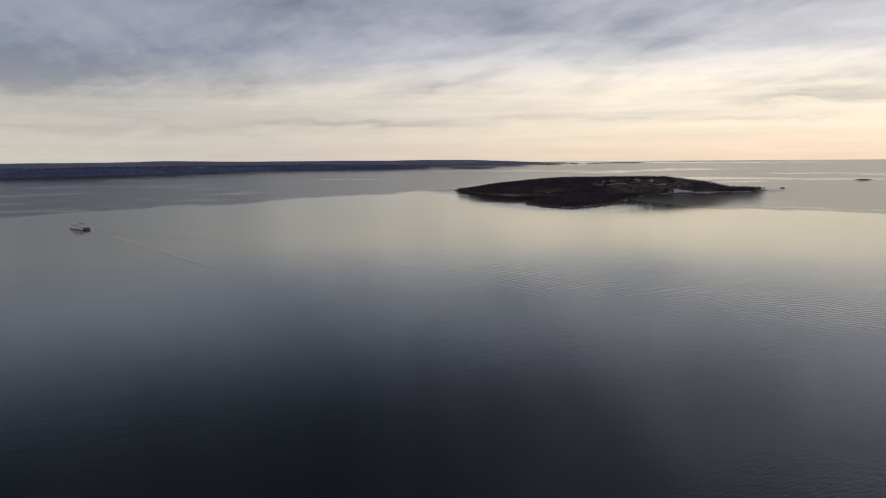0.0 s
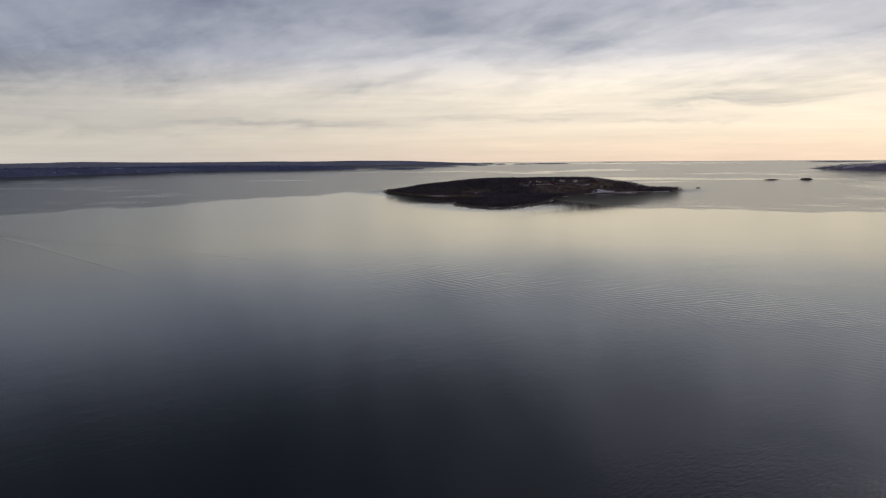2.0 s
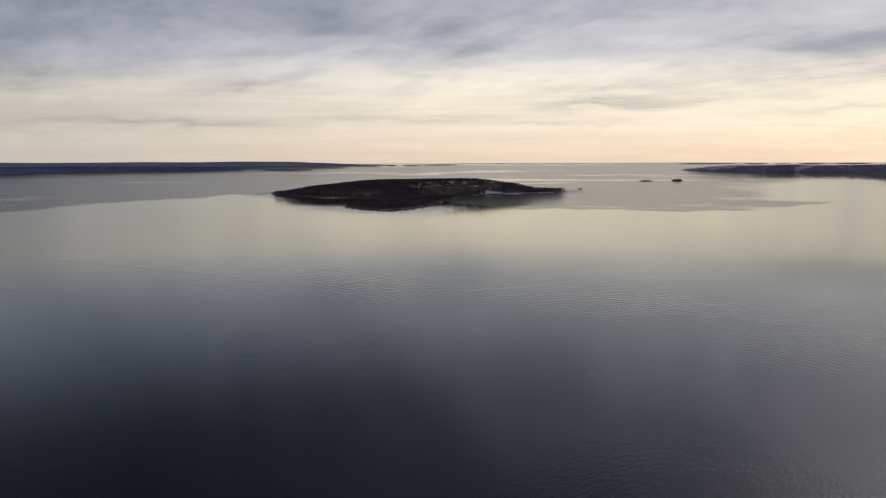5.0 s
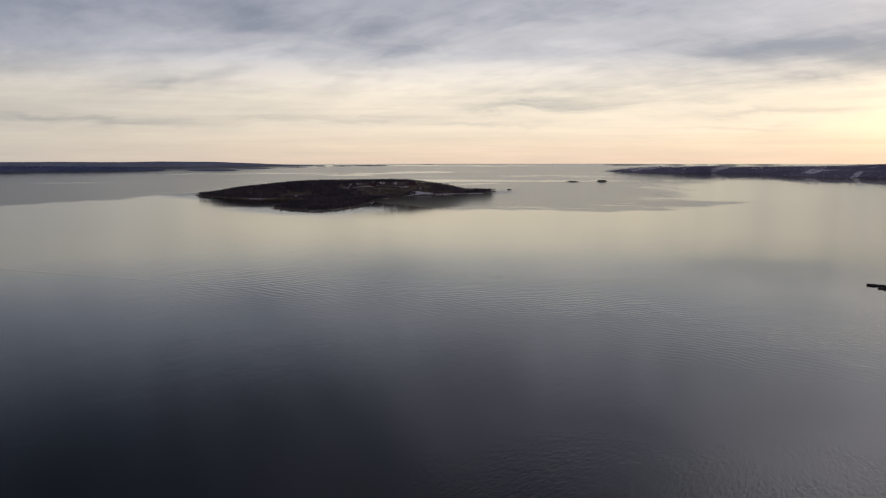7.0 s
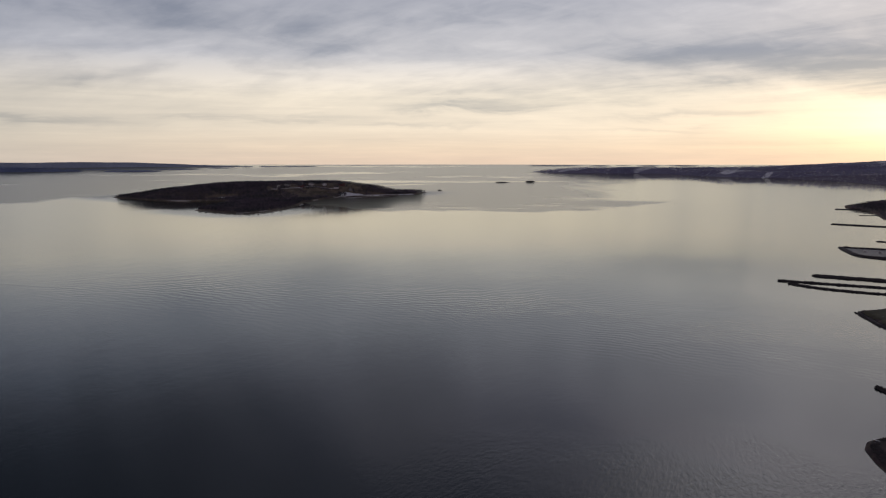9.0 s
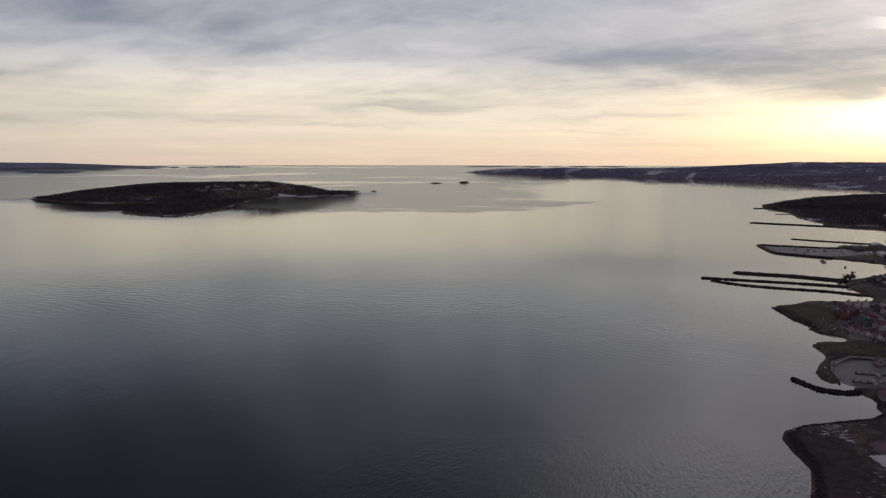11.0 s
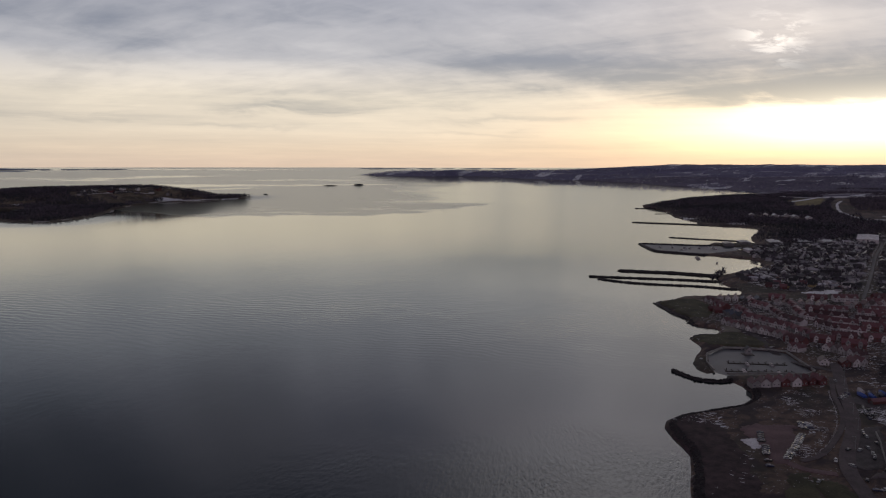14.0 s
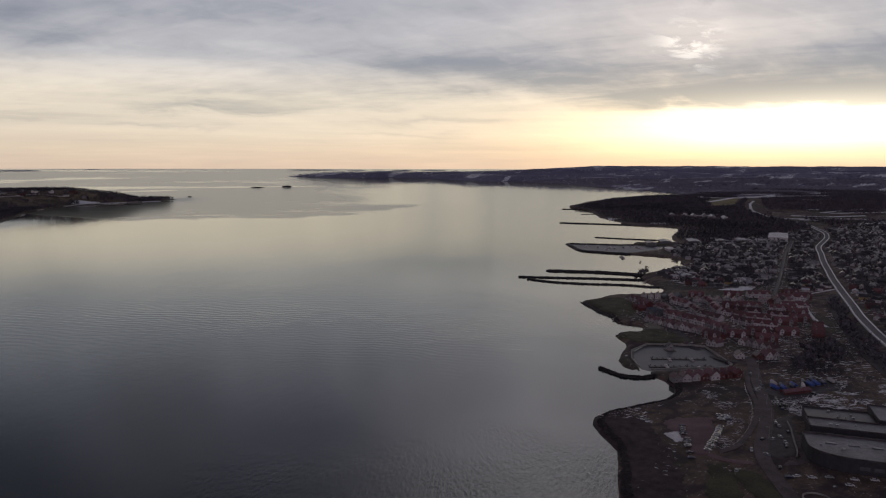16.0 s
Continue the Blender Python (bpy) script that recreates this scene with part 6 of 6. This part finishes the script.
for x, y, t in ((968, 572, 62), (980, 555, 58), (948, 602, 61), (995, 540, 64), (1004, 556, 60)):
    copy_thing(sail, pose(x, y, 0, 0, 0, t))
for x, y, t in ((868, 492, 80), (850, 455, 20), (962, 560, 60), (985, 530, 60), (940, 560, 120), (430, 206, 40), (440, 195, 45), (414, 200, 44), (425, 183, 46)):
    copy_thing(motor, pose(x, y, 0, 0, 0, t))

# boats laid up for the winter under blue covers
def covered_boat(label, long, mat):
    b = thing("covered_boat", label, "boat", "laid-up boats in the yard")
    w, v, f = long * 0.19, [], []
    for s, k, top in ((-0.5, 0.85, 2.9), (-0.25, 1.0, 3.3), (0.1, 1.0, 3.4), (0.38, 0.6, 3.0), (0.5, 0.12, 2.6)):
        v += [(s * long, -w * k, 1.0), (s * long, -w * k * 0.9, 2.1), (s * long, 0, top), (s * long, w * k * 0.9, 2.1), (s * long, w * k, 1.0)]
    for i in range(4):
        for j in range(4):
            o = 5 * i + j
            f.append((o, o + 5, o + 6, o + 1))
    f += [(0, 1, 2, 3, 4), (24, 23, 22, 21, 20)]
    part("cover", mesh_of("cover", v, f, mat), b)
    part("cradle", boxes_mesh("cradle", [(-0.35 * long, -w * 0.7, 0, 0.35 * long, w * 0.7, 0.2), (-0.3 * long, -w * 0.5, 0.2, -0.26 * long, w * 0.5, 1.1), (0.22 * long, -w * 0.5, 0.2, 0.26 * long, w * 0.5, 1.1)], M_TRUNK), b)
    part("hull", boxes_mesh("hull", [(-0.45 * long, -w * 0.6, 0.5, 0.4 * long, w * 0.6, 1.1)], M_WHITE, 0.2), b)
    return b


cover_kinds = [covered_boat("laid-up boat under a bright blue tarpaulin", 9, M_BLUE), covered_boat("laid-up boat under a dark blue tarpaulin", 8, M_NAVY), covered_boat("laid-up boat under a white tarpaulin", 8, M_WHITE)]
for x, y, i in ((405, 131, 0), (408, 127, 0), (412, 129, 1), (414, 124, 1), (418, 125, 0), (420, 120, 2), (425, 118, 0), (429, 116, 0), (427, 122, 1), (433, 113, 1), (412, 134, 2), (440, 111, 2), (436, 120, 1)):
    place_kind(cover_kinds, i, x + 6, y + 1.5, rr.uniform(20, 60), 0.1, 0.8)


# ---------------------------------------------------------------- cars
def car_mesh(name, mat):
    prof = [(-2.15, 0.35), (-2.2, 0.75), (-2.0, 0.95), (-1.1, 1.02), (1.55, 0.98), (2.1, 0.82), (2.2, 0.45), (2.1, 0.3)]
    n = len(prof)
    v = [(a, s * (0.88 if 0.4 < b < 0.97 else 0.8), b) for s in (-1, 1) for a, b in prof]
    return mesh_of(name, v, [(i, (i + 1) % n, n + (i + 1) % n, n + i) for i in range(n)][::-1] + [tuple(range(n))[::-1], tuple(range(n, 2 * n))], mat)


def wheel_mesh():
    bm = bmesh.new()
    bmesh.ops.create_cone(bm, cap_ends=True, segments=12, radius1=0.33, radius2=0.33, depth=0.22, matrix=Matrix.Rotation(math.pi / 2, 4, "X"))
    me = bpy.data.meshes.new("wheel")
    bm.to_mesh(me)
    bm.free()
    me.materials.append(M_DARK_ROOF)
    return me


MESH_WHEEL = wheel_mesh()


def car(label, mat):
    c = thing("car", label, "car", "parked cars")
    part("body", car_mesh("body", mat), c)
    top = [(-1.75, 0.96), (-1.25, 1.42), (0.35, 1.45), (1.15, 0.96)]
    v = [(a, s * (0.62 if b > 1 else 0.78), b) for s in (-1, 1) for a, b in top]
    part("cabin_glass", mesh_of("cabin_glass", v, [(0, 1, 5, 4), (2, 3, 7, 6), (3, 2, 1, 0), (4, 5, 6, 7)], M_GLASS), c)
    part("roof", boxes_mesh("roof", [(-1.28, -0.63, 1.42, 0.38, 0.63, 1.49)], mat, 0.03), c)
    for x in (-1.35, 1.35):
        for y in (-0.78, 0.78):
            part("wheel", MESH_WHEEL, c, m=pose(x, y, 0.33))
    return c


car_kinds = [car("white parked car standing outdoors", M_CARWHITE), car("silver-grey parked car standing outdoors", M_CARGREY), car("black parked car standing outdoors", M_CARBLACK), car("dark blue parked car standing outdoors", M_NAVY)]


def park(ax, ay, bx, by, n, turn, skip=0.08):
    for i in range(n):
        if rr.random() < skip:
            continue
        t = i / max(1, n - 1)
        place_kind(car_kinds, rr.choices(range(4), (2, 4, 5, 2))[0], ax + (bx - ax) * t + rr.uniform(-0.3, 0.3), ay + (by - ay) * t + rr.uniform(-0.3, 0.3), turn + rr.uniform(-5, 5))


park(297, 122, 329, 129.3, 15, -60, 0.06)
park(338, 132, 345, 137, 4, -60, 0.0)
park(342, 131, 346, 134, 2, -60, 0.0)
park(307, 138.3, 317, 143.6, 5, -42, 0.0)
park(294, 130, 303, 134.4, 5, -42, 0.0)
park(283.5, 123.7, 288.5, 126.2, 2, -42, 0.0)
park(350, 109.5, 356, 113, 4, 30, 0.0)
park(325.5, 97.5, 331, 100, 3, 20, 0.0)
park(327, 108.5, 330, 105, 2, 0, 0.0)
park(377, 117, 392, 125.5, 7, 35, 0.15)
park(384, 118, 390, 122, 3, 35, 0.1)
park(398, 138, 410, 139, 4, 60, 0.2)
for x, y, t in ((310.7, 107.8, -160), (345, 103.5, 30), (300, 92, 20), (296, 84, -30), (310, 101, 60), (430, 153, 35), (436, 118, 70), (416, 113, 70), (600, 143, 25), (585, 136, 25), (1100, 302, 20), (900, 236, 20), (336, 104, 40), (284, 104, 10)):
    place_kind(car_kinds, rr.randrange(3), x, y, t)
for x, y, t in ((299, 79, -50), (304, 74, -50), (293, 86, -50), (309, 66, -60), (314, 60, -60), (302, 66, -55)):
    place_kind(car_kinds, rr.randrange(4), x, y, t)

# low wall and kerbs by the halls
thing("low_wall", "pale concrete wall beside the car park", "wall", data=ribbon_mesh("low_wall", [(358, 108), (348, 103), (336, 98), (322, 92), (314, 90)], 0.5, M_CONCRETE, 1.3, step=2.0))
ring = thing("roundabout", "round traffic island with a pale kerb", "roundabout", kind="structure")
rb = [(281 + 5 * math.cos(a), 72 + 5 * math.sin(a)) for a in np.linspace(0, 2 * math.pi, 20)]
part("kerb", ribbon_mesh("kerb", rb, 0.6, M_CONCRETE, 0.5, step=1.0), ring)

# street lamps along the shore road
def lamp_post():
    p = thing("street_lamp", "grey steel street lamp beside the road", "street lamp", "lamps along the shore road")
    part("pole", boxes_mesh("pole", [(-0.09, -0.09, 0, 0.09, 0.09, 8.0)], M_METAL), p)
    part("arm", boxes_mesh("arm", [(-0.05, -0.05, 7.9, 1.6, 0.05, 8.0)], M_METAL), p)
    part("lamp_head", boxes_mesh("lamp_head", [(1.3, -0.15, 7.8, 2.0, 0.15, 7.95)], M_METAL, 0.03), p)
    return p


lamp = lamp_post()
for n, (x, y) in enumerate(((446, 154), (424, 146), (400, 136), (378, 125), (356, 115), (330, 107))):
    m = pose(x, y, ground_at(x, y), 0, 0, 120)
    if n:
        copy_thing(lamp, m)
    else:
        lamp.matrix_basis = m

# ---------------------------------------------------------------- the ferry and its wake
def ferry():
    f = thing("ferry", "white car ferry with dark hull heading across the fjord", "ferry")
    f.matrix_basis = pose(-655, 1254, 0, 0, 0, math.degrees(math.atan2(0.66, -0.75)))
    f.scale = (0.76, 0.85, 0.62)
    long, w = 92.0, 8.6
    prof = ((-0.5, 0.62, 0.6), (-0.46, 0.85, 0.0), (-0.3, 1.0, 0.0), (0.3, 1.0, 0.0), (0.44, 0.7, 0.3), (0.5, 0.45, 1.2))
    v, fc = [], []
    for s, k, lift in prof:
        v += [(s * long, -w * k, 2.4 + 0.4 * lift), (s * long, -w * k * 0.85, -1.0 + lift), (s * long, w * k * 0.85, -1.0 + lift), (s * long, w * k, 2.4 + 0.4 * lift)]
    for i in range(len(prof) - 1):
        o = 4 * i
        fc += [(o, o + 1, o + 5, o + 4), (o + 1, o + 2, o + 6, o + 5), (o + 2, o + 3, o + 7, o + 6), (o + 3, o, o + 4, o + 7)]
    fc += [(3, 2, 1, 0), (20, 21, 22, 23)]
    part("hull", mesh_of("hull", v, fc, M_NAVYHULL), f, "dark painted hull")
    part("car_deck_side", boxes_mesh("car_deck_side", [(-36, -8.7, 2.2, 34, -7.9, 8.0)], M_SHIPWHITE, 0.2), f)
    part("car_deck_side", boxes_mesh("car_deck_side", [(-36, 7.9, 2.2, 34, 8.7, 8.0)], M_SHIPWHITE, 0.2), f)
    part("bow_visor", prism_mesh("bow_visor", 15.0, 8.0, 7.0, 8.4, M_SHIPWHITE), f, m=pose(38, 0, 1.5))
    part("upper_deck", boxes_mesh("upper_deck", [(-40, -8.7, 8.0, 38, 8.7, 8.6)], M_SHIPWHITE, 0.15), f)
    part("saloon", boxes_mesh("saloon", [(-20, -7.2, 8.6, 22, 7.2, 13.2)], M_SHIPWHITE, 0.3), f)
    for s in (-1, 1):
        for i in range(12):
            part("window", boxes_mesh("window", [(-1.2, -0.06, -0.6, 1.2, 0.06, 0.6)], M_GLASS), f, m=pose(-18 + i * 3.4, s * 7.22, 11.2))
    part("bridge", boxes_mesh("bridge", [(-6, -7.0, 13.2, 9, 7.0, 18.4)], M_SHIPWHITE, 0.5), f)
    part("bridge_glass", boxes_mesh("bridge_glass", [(-6.1, -6.4, 15.8, 9.1, 6.4, 17.2)], M_GLASS), f)
    part("funnel", boxes_mesh("funnel", [(-15, 3.5, 13.2, -11, 6.0, 18.0)], M_SHIPWHITE, 0.4), f)
    part("funnel", boxes_mesh("funnel", [(-15, -6.0, 13.2, -11, -3.5, 18.0)], M_SHIPWHITE, 0.4), f)
    part("mast", boxes_mesh("mast", [(-0.5, -0.5, 18.4, 0.5, 0.5, 23.5), (-0.2, -2.5, 20.0, 0.2, 2.5, 20.4)], M_METAL), f)
    part("stern_frame", boxes_mesh("stern_frame", [(-40.5, -8.6, 2.2, -36, -5.6, 8.0), (-40.5, 5.6, 2.2, -36, 8.6, 8.0), (-40.0, -0.8, 2.2, -37, 0.8, 8.0)], M_SHIPWHITE, 0.3), f, "white frame round the stern openings")
    part("funnel_deck", boxes_mesh("funnel_deck", [(-26, -6.2, 8.6, -20, 6.2, 11.0), (22, -6.2, 8.6, 29, 6.2, 10.8)], M_SHIPWHITE, 0.8), f)
    part("stern_ramp", boxes_mesh("stern_ramp", [(-47.5, -4.5, 2.2, -44.5, 4.5, 2.8)], M_METAL), f)
    # a dark panel stands in for the shade inside the open car deck
    part("deck_opening", boxes_mesh("deck_opening", [(-38.4, -5.6, 3.4, -37.8, 5.6, 6.6)], M_DARK_ROOF), f, "dark panel in the stern, for the shade of the open car deck")


ferry()


def wake_line(points, width, tall, label):
    line = spline(points, 6.0)
    n = sides(line)
    k = len(line)
    grow = np.linspace(0.5, 1.6, k)
    fade = np.clip(np.linspace(1.0, 0.12, k), 0, 1)
    verts = []
    for s, z in ((-0.95, -0.05), (-0.8, 1.0), (-0.3, 0.75), (0.35, 0.35), (1.0, -0.03)):
        q = line + n * (s * width * grow / 2)[:, None] + n * (0.6 * (fbm(line[:, 0], line[:, 1], 14, 2, 3) - 0.5))[:, None]
        verts += [(*a, float(b)) for a, b in zip(q, z * tall * fade * (0.6 + 0.8 * fbm(line[:, 0], line[:, 1], 20, 2, 6)))]
    faces = [(j * k + i, j * k + i + 1, (j + 1) * k + i + 1, (j + 1) * k + i) for j in range(4) for i in range(k - 1)]
    thing("wake", label, "wake", "waves of the ferry's wake", kind="stuff", data=mesh_of("wake", verts, faces, M_WATER, True))


wake_line([(-625, 1222), (-500, 1080), (-358, 905), (-290, 822), (-221, 739)], 7.0, 0.34, "long low bow wave trailing behind the ferry")
wake_line([(-618, 1232), (-480, 1130), (-321, 1027), (-160, 890), (-22, 768)], 5.5, 0.2, "long low bow wave trailing behind the ferry")
wake_line([(-612, 1210), (-560, 1150), (-500, 1090), (-450, 1035)], 6.0, 0.15, "churned wake close behind the ferry")

# ---------------------------------------------------------------- from the plan to metres
for ob in list(scene.objects):
    if ob.parent is None and ob.type in {"MESH", "EMPTY"}:
        ob.location = ob.location * PLAN
        if not ob.name.startswith(("car", "street_lamp")) or ob.name.startswith("car_park"):
            ob.scale = ob.scale * PLAN
